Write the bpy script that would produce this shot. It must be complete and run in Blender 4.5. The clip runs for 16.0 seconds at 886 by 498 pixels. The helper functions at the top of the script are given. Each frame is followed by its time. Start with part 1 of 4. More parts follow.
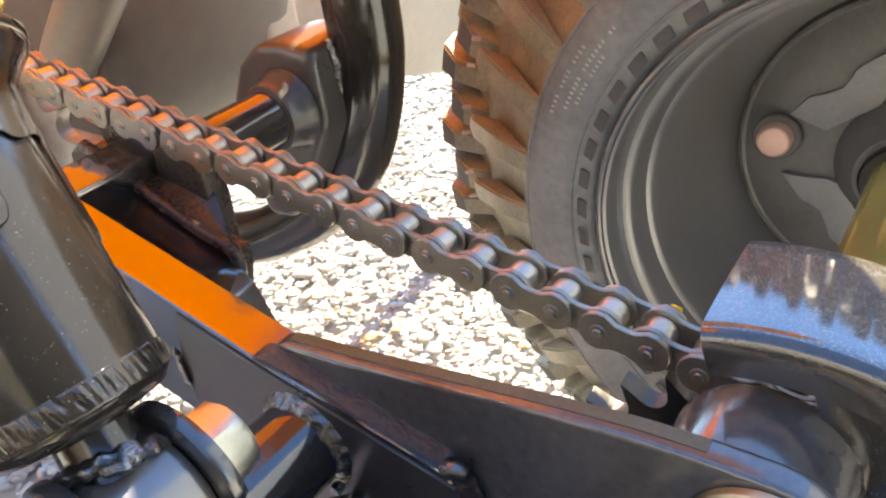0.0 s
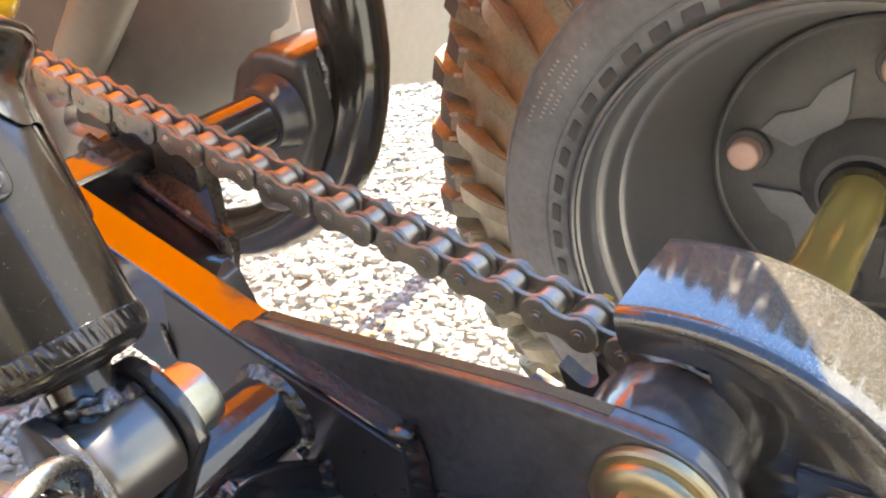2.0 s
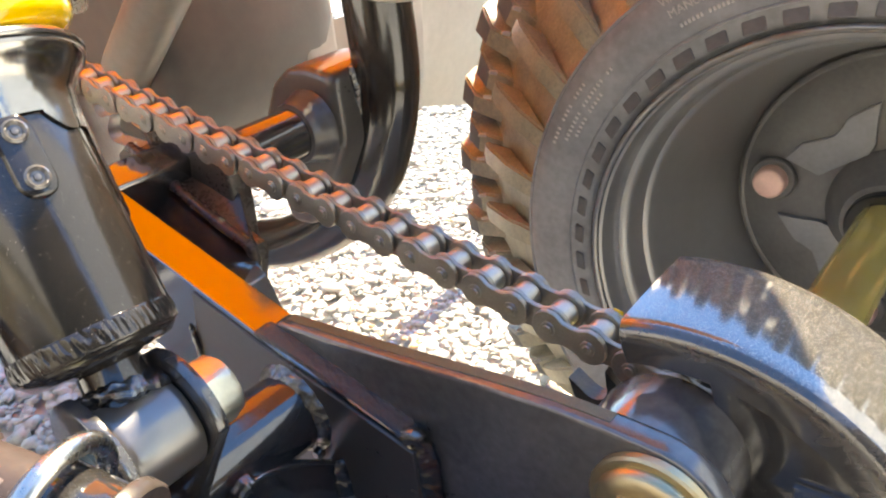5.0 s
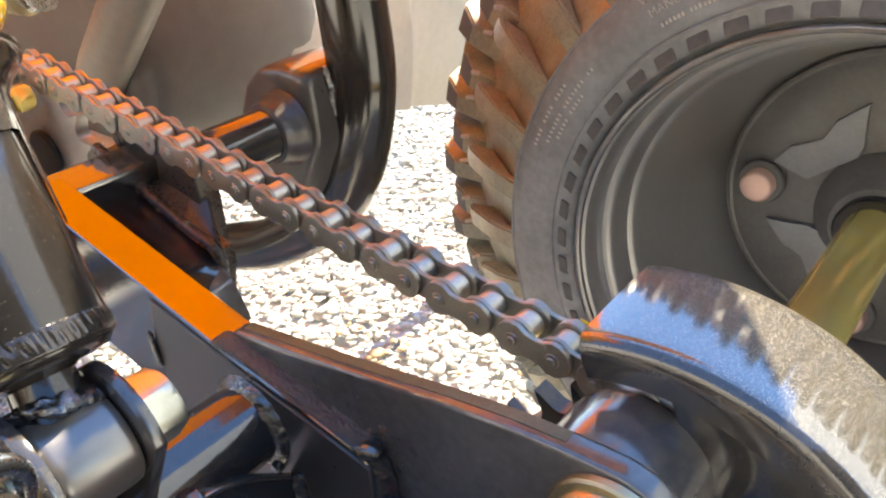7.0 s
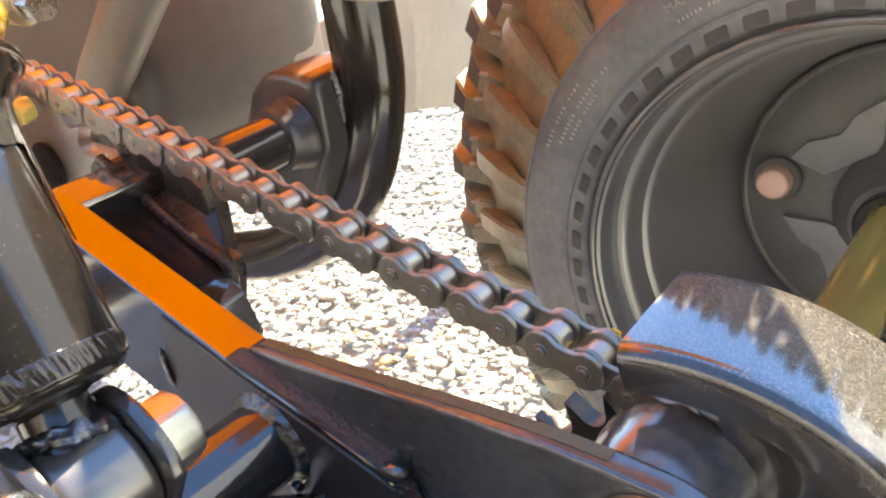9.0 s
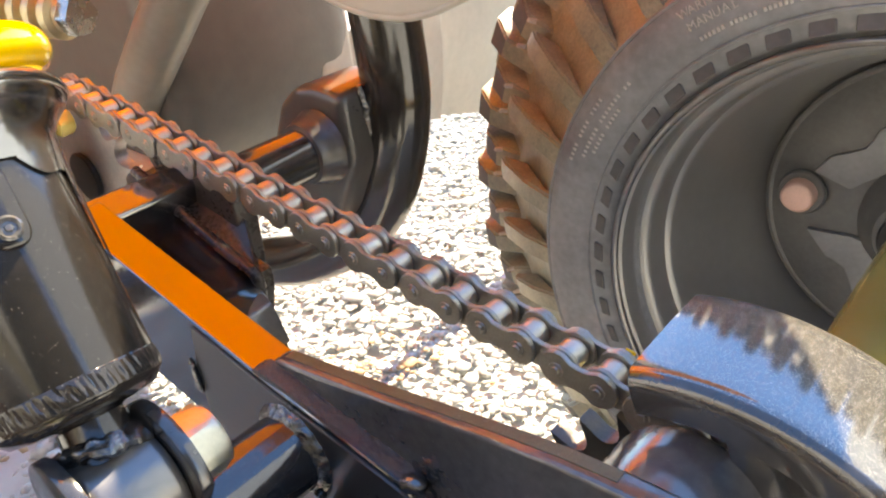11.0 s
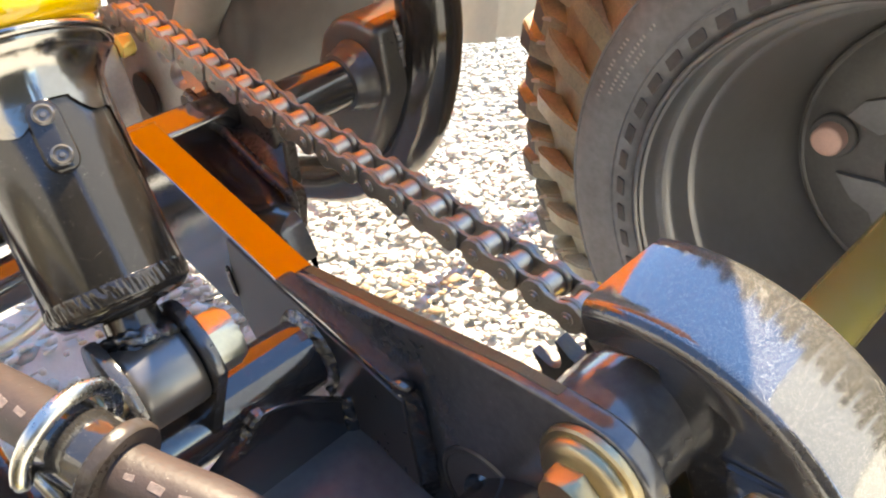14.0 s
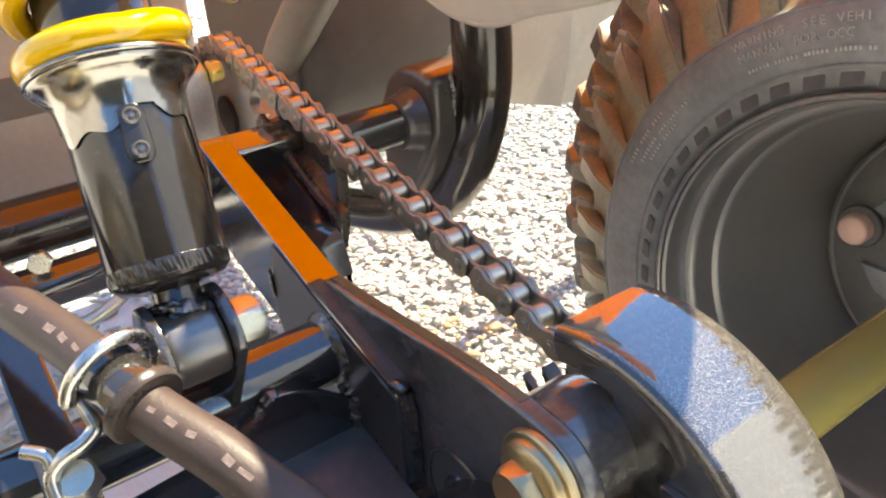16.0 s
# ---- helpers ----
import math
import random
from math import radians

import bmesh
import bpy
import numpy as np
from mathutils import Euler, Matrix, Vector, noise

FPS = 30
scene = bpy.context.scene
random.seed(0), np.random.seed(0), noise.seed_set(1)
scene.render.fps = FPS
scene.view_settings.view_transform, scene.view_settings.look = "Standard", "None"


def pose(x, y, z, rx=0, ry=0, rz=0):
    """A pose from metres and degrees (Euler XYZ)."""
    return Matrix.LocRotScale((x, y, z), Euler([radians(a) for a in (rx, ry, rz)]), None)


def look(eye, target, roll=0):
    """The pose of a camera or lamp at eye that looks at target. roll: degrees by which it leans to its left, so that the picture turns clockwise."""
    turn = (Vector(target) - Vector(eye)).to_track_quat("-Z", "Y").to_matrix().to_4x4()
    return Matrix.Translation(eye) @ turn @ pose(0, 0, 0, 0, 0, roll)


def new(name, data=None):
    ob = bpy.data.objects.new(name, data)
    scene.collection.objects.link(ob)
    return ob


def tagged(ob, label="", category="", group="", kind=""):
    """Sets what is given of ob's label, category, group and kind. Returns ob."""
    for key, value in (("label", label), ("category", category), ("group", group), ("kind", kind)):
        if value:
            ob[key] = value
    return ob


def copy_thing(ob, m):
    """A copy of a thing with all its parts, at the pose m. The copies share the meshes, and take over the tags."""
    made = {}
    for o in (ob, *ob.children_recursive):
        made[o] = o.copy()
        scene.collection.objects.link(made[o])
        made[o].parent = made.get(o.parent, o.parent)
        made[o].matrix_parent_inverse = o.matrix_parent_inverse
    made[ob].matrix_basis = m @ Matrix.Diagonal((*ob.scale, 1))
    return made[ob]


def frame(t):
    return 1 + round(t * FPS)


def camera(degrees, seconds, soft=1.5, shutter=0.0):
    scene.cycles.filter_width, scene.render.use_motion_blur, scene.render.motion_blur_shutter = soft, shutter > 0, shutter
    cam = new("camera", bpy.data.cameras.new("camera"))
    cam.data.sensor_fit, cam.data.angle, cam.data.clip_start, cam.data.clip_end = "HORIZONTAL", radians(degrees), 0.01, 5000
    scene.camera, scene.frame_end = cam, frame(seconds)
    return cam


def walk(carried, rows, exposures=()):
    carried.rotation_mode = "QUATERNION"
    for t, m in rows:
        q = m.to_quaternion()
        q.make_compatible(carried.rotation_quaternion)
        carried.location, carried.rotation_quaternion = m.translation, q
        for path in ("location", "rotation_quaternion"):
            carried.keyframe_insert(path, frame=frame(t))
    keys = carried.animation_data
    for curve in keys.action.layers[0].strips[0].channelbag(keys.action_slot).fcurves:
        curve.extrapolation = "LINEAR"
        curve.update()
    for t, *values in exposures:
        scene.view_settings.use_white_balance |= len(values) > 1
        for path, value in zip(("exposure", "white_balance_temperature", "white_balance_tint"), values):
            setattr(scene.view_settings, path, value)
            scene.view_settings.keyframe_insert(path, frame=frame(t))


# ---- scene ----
cam = camera(59.5, 16.0, 2.1)
PATH = [
    (0, (0.026676, -0.137946, 0.389144), (-1.056457, 1.21167, -0.613532), -9.5621),
    (0.5, (0.032175, -0.14132, 0.390742), (-1.05752, 1.208257, -0.604851), -9.2461),
    (1, (0.040429, -0.14271, 0.3934), (-1.056239, 1.20462, -0.59757), -8.9258),
    (1.5, (0.046787, -0.145396, 0.388401), (-1.054962, 1.202077, -0.596721), -8.5209),
    (2, (0.051213, -0.147515, 0.393903), (-1.054399, 1.200375, -0.586309), -8.1149),
    (2.5, (0.047857, -0.147648, 0.388121), (-1.064909, 1.201807, -0.581787), -7.9439),
    (3, (0.041527, -0.14451, 0.389736), (-1.08102, 1.206134, -0.567158), -7.8199),
    (3.5, (0.047206, -0.144744, 0.393237), (-1.08836, 1.203674, -0.551357), -7.7561),
    (4, (0.05512, -0.151201, 0.392325), (-1.097945, 1.191185, -0.539577), -7.8003),
    (4.2, (0.05626, -0.152562, 0.39456), (-1.103859, 1.186987, -0.532658), -7.6745),
    (6.3, (0.063874, -0.146488, 0.391971), (-1.134526, 1.168399, -0.521763), -7.1023),
    (6.5, (0.063239, -0.143905, 0.39096), (-1.132162, 1.173771, -0.522685), -7.0921),
    (7, (0.06332, -0.138795, 0.391328), (-1.121868, 1.183311, -0.529198), -7.1479),
    (7.5, (0.063226, -0.134779, 0.395144), (-1.114042, 1.193658, -0.526428), -7.2681),
    (8, (0.062244, -0.133945, 0.390905), (-1.10891, 1.196999, -0.534831), -7.4548),
    (8.5, (0.06059, -0.134369, 0.395847), (-1.113731, 1.19602, -0.526668), -7.8480),
    (9, (0.053167, -0.136111, 0.389803), (-1.133354, 1.188351, -0.525603), -8.3885),
    (9.2, (0.052795, -0.139235, 0.393173), (-1.135668, 1.182937, -0.523025), -8.4491),
    (11.3, (0.058589, -0.13649, 0.397581), (-1.193698, 1.126965, -0.516452), -8.7606),
    (11.5, (0.059095, -0.139635, 0.393039), (-1.200529, 1.111486, -0.527854), -8.7713),
    (12, (0.059755, -0.135362, 0.387225), (-1.233429, 1.073446, -0.543612), -8.3597),
    (12.5, (0.063183, -0.124505, 0.390876), (-1.300843, 0.978784, -0.569428), -7.7092),
    (13, (0.078709, -0.132585, 0.400658), (-1.274387, 0.905878, -0.64372), -9.4298),
    (13.5, (0.088355, -0.134554, 0.412824), (-1.23043, 0.912118, -0.66666), -9.8517),
    (14, (0.088096, -0.135788, 0.411778), (-1.222515, 0.926869, -0.662028), -9.1468),
    (14.5, (0.087595, -0.135464, 0.41198), (-1.229161, 0.942151, -0.639162), -8.7109),
    (15, (0.087458, -0.135493, 0.411917), (-1.252701, 0.944161, -0.607063), -7.8396),
    (15.5, (0.088084, -0.135565, 0.411658), (-1.296027, 0.922416, -0.570641), -6.7819),
    (16, (0.125846, -0.14236, 0.417624), (-1.341459, 0.844716, -0.516559), -4.4853),
]
walk(cam, [(t, look(eye, target, roll)) for t, eye, target, roll in PATH], [(0.0, 1.88, 8150, 12), (9.0, 1.84, 8150, 12), (12.5, 1.69, 8150, 12), (14.5, 1.57, 8150, 12), (16.0, 1.48, 8150, 12)])

# ---- light ----
SUN_TO = Vector((-0.04, 0.53, 0.84)).normalized()
world = bpy.data.worlds.new("sky")
scene.world = world
world.use_nodes = True
wn = world.node_tree
sky = wn.nodes.new("ShaderNodeTexSky")
sky.sky_type, sky.sun_disc = "NISHITA", False
sky.air_density, sky.dust_density, sky.ozone_density = 0.65, 0.0, 2.5
sky.sun_elevation = math.asin(SUN_TO.z)
sky.sun_rotation = math.atan2(SUN_TO.x, SUN_TO.y)
wn.nodes["Background"].inputs[1].default_value = 0.235
deep = wn.nodes.new("ShaderNodeHueSaturation")
deep.inputs["Saturation"].default_value = 1.15
wn.links.new(sky.outputs[0], deep.inputs["Color"])
wn.links.new(deep.outputs[0], wn.nodes["Background"].inputs[0])
sun = new("sun", bpy.data.lights.new("sun", "SUN"))
sun.data.energy, sun.data.angle, sun.data.color = 5.0, radians(0.6), (0.985, 0.935, 0.79)
sun.matrix_world = look(SUN_TO * 6, (0, 0, 0))


# ---- materials ----
def mat(name, base, rough=0.4, metal=0.0, vary=0.15, scale=60.0, bump=0.0, bump_scale=300.0, coat=0.0,
        dust=0.0, dust_scale=900.0, dust_col=(0.5, 0.46, 0.4), col2=None, rough_vary=0.1, island=0.0, objrand=0.0, ior=1.5):
    """A surface with variation at two scales, optional dust specks and fine relief."""
    m = bpy.data.materials.new(name)
    m.use_nodes = True
    nt = m.node_tree
    n, l = nt.nodes, nt.links
    b = n["Principled BSDF"]
    tc = n.new("ShaderNodeTexCoord")
    big = n.new("ShaderNodeTexNoise")
    big.inputs["Scale"].default_value, big.inputs["Detail"].default_value = scale, 4
    fine = n.new("ShaderNodeTexNoise")
    fine.inputs["Scale"].default_value, fine.inputs["Detail"].default_value = scale * 9, 3
    for x in (big, fine):
        l.new(tc.outputs["Object"], x.inputs["Vector"])
    addn = n.new("ShaderNodeMath")
    addn.operation = "MULTIPLY_ADD"
    l.new(fine.outputs["Fac"], addn.inputs[0])
    addn.inputs[1].default_value = 0.4
    mul = n.new("ShaderNodeMath")
    mul.operation = "MULTIPLY"
    l.new(big.outputs["Fac"], mul.inputs[0])
    mul.inputs[1].default_value = 0.6
    l.new(mul.outputs[0], addn.inputs[2])
    ramp = n.new("ShaderNodeMapRange")
    ramp.inputs["From Min"].default_value, ramp.inputs["From Max"].default_value = 0.32, 0.68
    l.new(addn.outputs[0], ramp.inputs["Value"])
    mix = n.new("ShaderNodeMix")
    mix.data_type = "RGBA"
    c2 = col2 or tuple(min(1, c * (1 + vary)) for c in base)
    c1 = base if col2 else tuple(c * (1 - vary) for c in base)
    mix.inputs[6].default_value, mix.inputs[7].default_value = (*c1, 1), (*c2, 1)
    l.new(ramp.outputs[0], mix.inputs[0])
    colour = mix.outputs[2]
    if island or objrand:
        src = n.new("ShaderNodeNewGeometry").outputs["Random Per Island"] if island else n.new("ShaderNodeObjectInfo").outputs["Random"]
        amount = island or objrand
        mr = n.new("ShaderNodeMapRange")
        mr.inputs["To Min"].default_value, mr.inputs["To Max"].default_value = 1 - amount, 1 + amount
        l.new(src, mr.inputs["Value"])
        sc = n.new("ShaderNodeVectorMath")
        sc.operation = "SCALE"
        l.new(colour, sc.inputs[0])
        l.new(mr.outputs[0], sc.inputs["Scale"])
        colour = sc.outputs[0]
    rr = n.new("ShaderNodeMapRange")
    rr.inputs["To Min"].default_value, rr.inputs["To Max"].default_value = max(0.02, rough - rough_vary), min(1, rough + rough_vary)
    l.new(addn.outputs[0], rr.inputs["Value"])
    roughness = rr.outputs[0]
    if dust:
        v = n.new("ShaderNodeTexVoronoi")
        v.inputs["Scale"].default_value = dust_scale
        l.new(tc.outputs["Object"], v.inputs["Vector"])
        sep = n.new("ShaderNodeSeparateColor")
        l.new(v.outputs["Color"], sep.inputs[0])
        size = n.new("ShaderNodeMath")
        size.operation = "MULTIPLY"
        l.new(sep.outputs[0], size.inputs[0])
        size.inputs[1].default_value = 0.42 * dust
        lt = n.new("ShaderNodeMath")
        lt.operation = "LESS_THAN"
        l.new(v.outputs["Distance"], lt.inputs[0])
        l.new(size.outputs[0], lt.inputs[1])
        dm = n.new("ShaderNodeMix")
        dm.data_type = "RGBA"
        l.new(lt.outputs[0], dm.inputs[0])
        l.new(colour, dm.inputs[6])
        dm.inputs[7].default_value = (*dust_col, 1)
        colour = dm.outputs[2]
        rm = n.new("ShaderNodeMath")
        rm.operation = "MAXIMUM"
        half = n.new("ShaderNodeMath")
        half.operation = "MULTIPLY"
        half.inputs[1].default_value = 0.8
        l.new(lt.outputs[0], half.inputs[0])
        l.new(half.outputs[0], rm.inputs[0])
        l.new(roughness, rm.inputs[1])
        roughness = rm.outputs[0]
    l.new(colour, b.inputs["Base Color"])
    l.new(roughness, b.inputs["Roughness"])
    b.inputs["Metallic"].default_value = metal
    b.inputs["IOR"].default_value = ior
    b.inputs["Coat Weight"].default_value = coat
    b.inputs["Coat Roughness"].default_value = 0.04
    if bump:
        bn = n.new("ShaderNodeTexNoise")
        bn.inputs["Scale"].default_value, bn.inputs["Detail"].default_value = bump_scale, 5
        l.new(tc.outputs["Object"], bn.inputs["Vector"])
        bp = n.new("ShaderNodeBump")
        bp.inputs["Strength"].default_value, bp.inputs["Distance"].default_value = bump, 0.001
        l.new(bn.outputs["Fac"], bp.inputs["Height"])
        l.new(bp.outputs[0], b.inputs["Normal"])
    return m


PAINT = mat("black gloss paint", (0.040, 0.036, 0.034), 0.12, 0, 0.3, 40, 0.04, 260, 0.0, 0.18, 1500, (0.25, 0.22, 0.2), ior=3.1, rough_vary=0.06)
PAINT_BAR = mat("clean black gloss paint", (0.012, 0.010, 0.009), 0.11, 0, 0.3, 40, 0.03, 260, 0.0, 0.06, 1500, (0.2, 0.17, 0.14), ior=3.1, rough_vary=0.05)
PAINT_SOFT = mat("black tube paint", (0.034, 0.031, 0.029), 0.10, 0, 0.3, 40, 0.04, 300, 0.0, 0.35, 2200, (0.30, 0.27, 0.24), ior=2.0, rough_vary=0.06)
PAINT_DUSTY = mat("dusty black gloss paint", (0.078, 0.072, 0.062), 0.085, 0, 0.35, 30, 0.02, 120, 0.0, 0.88, 4800, (0.52, 0.49, 0.42), ior=2.9, rough_vary=0.025)
PAINT_EDGE = mat("black edge paint", (0.045, 0.041, 0.039), 0.13, 0, 0.3, 40, 0.03, 200, 0.0, 0.15, 2500, (0.25, 0.22, 0.2), ior=2.0, rough_vary=0.04)
PAINT_WORN = mat("dusty worn black paint", (0.115, 0.108, 0.055), 0.45, 0, 0.3, 90, 0.1, 500, 0.0, 0.5, 1800, (0.34, 0.30, 0.22), ior=1.6)
EYE_PAINT = mat("brown-black satin paint", (0.068, 0.056, 0.046), 0.29, 0, 0.2, 40, 0.04, 300, 0.0, 0.3, 2200, (0.30, 0.27, 0.24), ior=2.7, rough_vary=0.05)
PAINT_MATT = mat("black satin paint", (0.115, 0.107, 0.100), 0.42, 0, 0.25, 30, 0.06, 350, 0.0, 0.2, 1500, (0.25, 0.22, 0.2), ior=1.6)
# dark rubber; also stands for shade in the bead slots and the bore
RUBBER_DARK = mat("dark matt rubber", (0.085, 0.082, 0.082), 0.65, 0, 0.2, 40, 0.1, 500)
STRUT = mat("warm grey frame paint", (0.22, 0.205, 0.175), 0.32, 0, 0.12, 20, 0.04, 300)
CASE_DARK = mat("dark grey casing", (0.10, 0.09, 0.08), 0.40, 0, 0.2, 9, 0.1, 300)
SHOCK_PAINT = mat("brown-black gloss paint", (0.024, 0.020, 0.017), 0.15, 0, 0.3, 40, 0.03, 260, 0.0, 0.30, 1500, (0.30, 0.27, 0.24), ior=1.72, rough_vary=0.04)
PAINT_DEEP = mat("deep black bar paint", (0.088, 0.082, 0.078), 0.16, 0, 0.3, 40, 0.04, 260, 0.0, 0.2, 1500, (0.25, 0.22, 0.2), ior=2.0, rough_vary=0.05)
PAINT_BRACKET = mat("brown-black bracket paint", (0.058, 0.050, 0.045), 0.30, 0, 0.25, 40, 0.03, 300, 0.0, 0.1, 1500, (0.25, 0.22, 0.2), ior=1.7)
# for an added wall out of view that darkens reflections in the shock
WALL_DARK = mat("dark wall for reflections", (0.05, 0.047, 0.04), 0.85, 0, 0.2, 1.5, 0.3, 14)
WELD = mat("painted weld bead", (0.024, 0.021, 0.019), 0.11, 0, 0.3, 60, 0.30, 1300, 0.0, ior=2.5, rough_vary=0.04)
WELD_STRIP = mat("stippled weld under black paint", (0.024, 0.017, 0.012), 0.15, 0, 0.3, 60, 0.9, 1700, 0.0, ior=2.0, rough_vary=0.04)
STEEL_DARK = mat("dark blued chain steel", (0.365, 0.340, 0.295), 0.36, 0.9, 0.18, 120, 0.06, 700, 0, 0.15, 1500, objrand=0.10)
STEEL_BRIGHT = mat("polished roller steel", (0.62, 0.585, 0.51), 0.42, 1.0, 0.15, 150, 0.05, 900, objrand=0.08)
SPROCKET = mat("black sprocket steel", (0.03, 0.029, 0.03), 0.3, 0.6, 0.3, 90, 0.1, 500)
TOOTH = mat("worn bare tooth steel", (0.15, 0.13, 0.115), 0.38, 1.0, 0.25, 200, 0.15, 600)
CHROME = mat("chrome plate", (0.40, 0.38, 0.345), 0.17, 1.0, 0.12, 50, 0.25, 130)
ZINC = mat("bright zinc plate", (0.62, 0.62, 0.58), 0.27, 1.0, 0.12, 80, 0.05, 500)
ZINC_PALE = mat("pale yellow zinc", (0.72, 0.70, 0.57), 0.38, 1.0, 0.12, 90, 0.08, 500)
GOLD = mat("yellow zinc plate", (1.0, 0.80, 0.20), 0.17, 0.65, 0.2, 9, 0.02, 400, col2=(0.95, 0.80, 0.34))
BRONZE = mat("bronze-tinted zinc", (0.50, 0.40, 0.24), 0.40, 1.0, 0.15, 60, 0.05, 400, col2=(0.60, 0.51, 0.33))
COPPER = mat("copper-toned nut", (0.72, 0.47, 0.40), 0.42, 0.35, 0.1, 120, 0.05, 500)
CAST = mat("cast aluminium", (0.64, 0.62, 0.58), 0.42, 0.8, 0.15, 60, 0.25, 700)
RUBBER = mat("tyre rubber", (0.190, 0.191, 0.198), 0.50, 0, 0.3, 25, 0.2, 600, 0, 0.25, 500, (0.3, 0.27, 0.23))
RUBBER_TREAD = mat("dusty tread rubber", (0.112, 0.103, 0.076), 0.42, 0, 0.3, 70, 0.4, 350, 0, 0.35, 500, (0.36, 0.31, 0.22), col2=(0.31, 0.275, 0.180), ior=1.7)
RIM = mat("satin black rim", (0.140, 0.137, 0.136), 0.34, 0.0, 0.15, 20, 0.05, 400, 0.0, ior=2.2)
HUB_PAD = mat("blue-grey cast hub pad", (0.195, 0.198, 0.212), 0.45, 0.1, 0.15, 40, 0.12, 500)
NIB = mat("pale rubber hair", (0.42, 0.38, 0.34), 0.5, 0, 0.15, 300)
HUB = mat("dark cast hub", (0.115, 0.113, 0.113), 0.45, 0.1, 0.2, 40, 0.15, 500)
YELLOW = mat("yellow spring paint", (0.80, 0.47, 0.005), 0.14, 0, 0.08, 40, 0.02, 200, 0.7)
ORANGE_SOLID = mat("solid orange plastic", (0.85, 0.24, 0.008), 0.3, 0, 0.06, 12, 0.03, 200)
HOSE = mat("brown-black hose rubber", (0.064, 0.044, 0.038), 0.5, 0, 0.18, 60, 0.15, 700, 0, 0.2, 900)
PRINT = mat("worn white print", (0.21, 0.16, 0.145), 0.6, 0, 0.4, 500)
PANEL = mat("pale grey plastic", (0.40, 0.38, 0.33), 0.45, 0, 0.1, 15, 0.05, 300)
PANEL_DARK = mat("grey moulded plastic", (0.15, 0.135, 0.12), 0.42, 0, 0.15, 12, 0.08, 300)
PLASTIC = mat("black plastic", (0.060, 0.047, 0.039), 0.28, 0, 0.25, 60, 0.1, 500, 0, 0.2, 900)
STONE = mat("pale gravel stone", (0.43, 0.432, 0.412), 0.8, 0, 0.2, 70, 0.25, 400, 0, col2=(0.50, 0.50, 0.475), island=0.10)
STONE_RUST = mat("rusty gravel stone", (0.46, 0.29, 0.16), 0.8, 0, 0.2, 70, 0.4, 400, 0, col2=(0.50, 0.41, 0.27), island=0.25)
SOIL = mat("gravel bed", (0.56, 0.565, 0.535), 0.9, 0, 0.3, 60, 1.0, 160, col2=(0.64, 0.64, 0.605))
WALL_BEIGE = mat("beige wall for reflections", (0.43, 0.405, 0.37), 0.8, 0, 0.08, 1.2, 0.2, 20)
WALL = mat("pale render wall", (0.72, 0.72, 0.70), 0.8, 0, 0.06, 1.2, 0.2, 20)


def glowing_plastic(name, col):
    """Thin coloured plastic that lets sunlight through."""
    m = bpy.data.materials.new(name)
    m.use_nodes = True
    nt = m.node_tree
    b = nt.nodes["Principled BSDF"]
    nz = nt.nodes.new("ShaderNodeTexNoise")
    nz.inputs["Scale"].default_value = 12
    mx = nt.nodes.new("ShaderNodeMix")
    mx.data_type = "RGBA"
    mx.inputs[6].default_value, mx.inputs[7].default_value = (*col, 1), (*[c * 0.88 for c in col], 1)
    nt.links.new(nz.outputs["Fac"], mx.inputs[0])
    nt.links.new(mx.outputs[2], b.inputs["Base Color"])
    b.inputs["Roughness"].default_value = 0.25
    tr = nt.nodes.new("ShaderNodeBsdfTranslucent")
    nt.links.new(mx.outputs[2], tr.inputs["Color"])
    ms = nt.nodes.new("ShaderNodeMixShader")
    ms.inputs[0].default_value = 0.86
    nt.links.new(b.outputs[0], ms.inputs[1])
    nt.links.new(tr.outputs[0], ms.inputs[2])
    nt.links.new(ms.outputs[0], nt.nodes["Material Output"].inputs[0])
    return m


ORANGE = glowing_plastic("orange fender plastic", (1.0, 0.30, 0.001))


# ---- building helpers ----
def finish(bm, angle=38):
    for f in bm.faces:
        f.smooth = True
    for e in bm.edges:
        if len(e.link_faces) == 2 and e.calc_face_angle(0) > radians(angle):
            e.smooth = False
    return bm


def to_mesh(name, bm, material, angle=38):
    bmesh.ops.recalc_face_normals(bm, faces=bm.faces)
    finish(bm, angle)
    me = bpy.data.meshes.new(name)
    bm.to_mesh(me)
    bm.free()
    me.materials.append(material)
    return me


def thing(name, base, label, category, group="", kind=""):
    ob = new(name)
    ob.empty_display_size = 0.01
    ob.location = base
    return tagged(ob, label, category, group, kind)


def part(name, bm, material, parent=None, label="", angle=38, m=None):
    """One mesh object under a thing (an Empty at its base) or under another part. Places are those of the world, or m's."""
    me = bm if isinstance(bm, bpy.types.Mesh) else to_mesh(name, bm, material, angle)
    ob = new(name, me)
    m = m or Matrix()
    if parent:
        ob.parent = parent
        base = parent.location if parent.type == "EMPTY" else Vector()
        m = Matrix.Translation(-base) @ m if parent.type == "EMPTY" else m
    ob.matrix_basis = m
    return tagged(ob, label)


def along_y(x, y, z, turn=0):
    """A frame whose own z points along the world's y."""
    return Matrix.Translation((x, y, z)) @ Matrix.Rotation(radians(-90), 4, "X") @ Matrix.Rotation(radians(turn), 4, "Z")


def axis_frame(base, direction):
    return Matrix.Translation(base) @ Vector(direction).to_track_quat("Z", "Y").to_matrix().to_4x4()


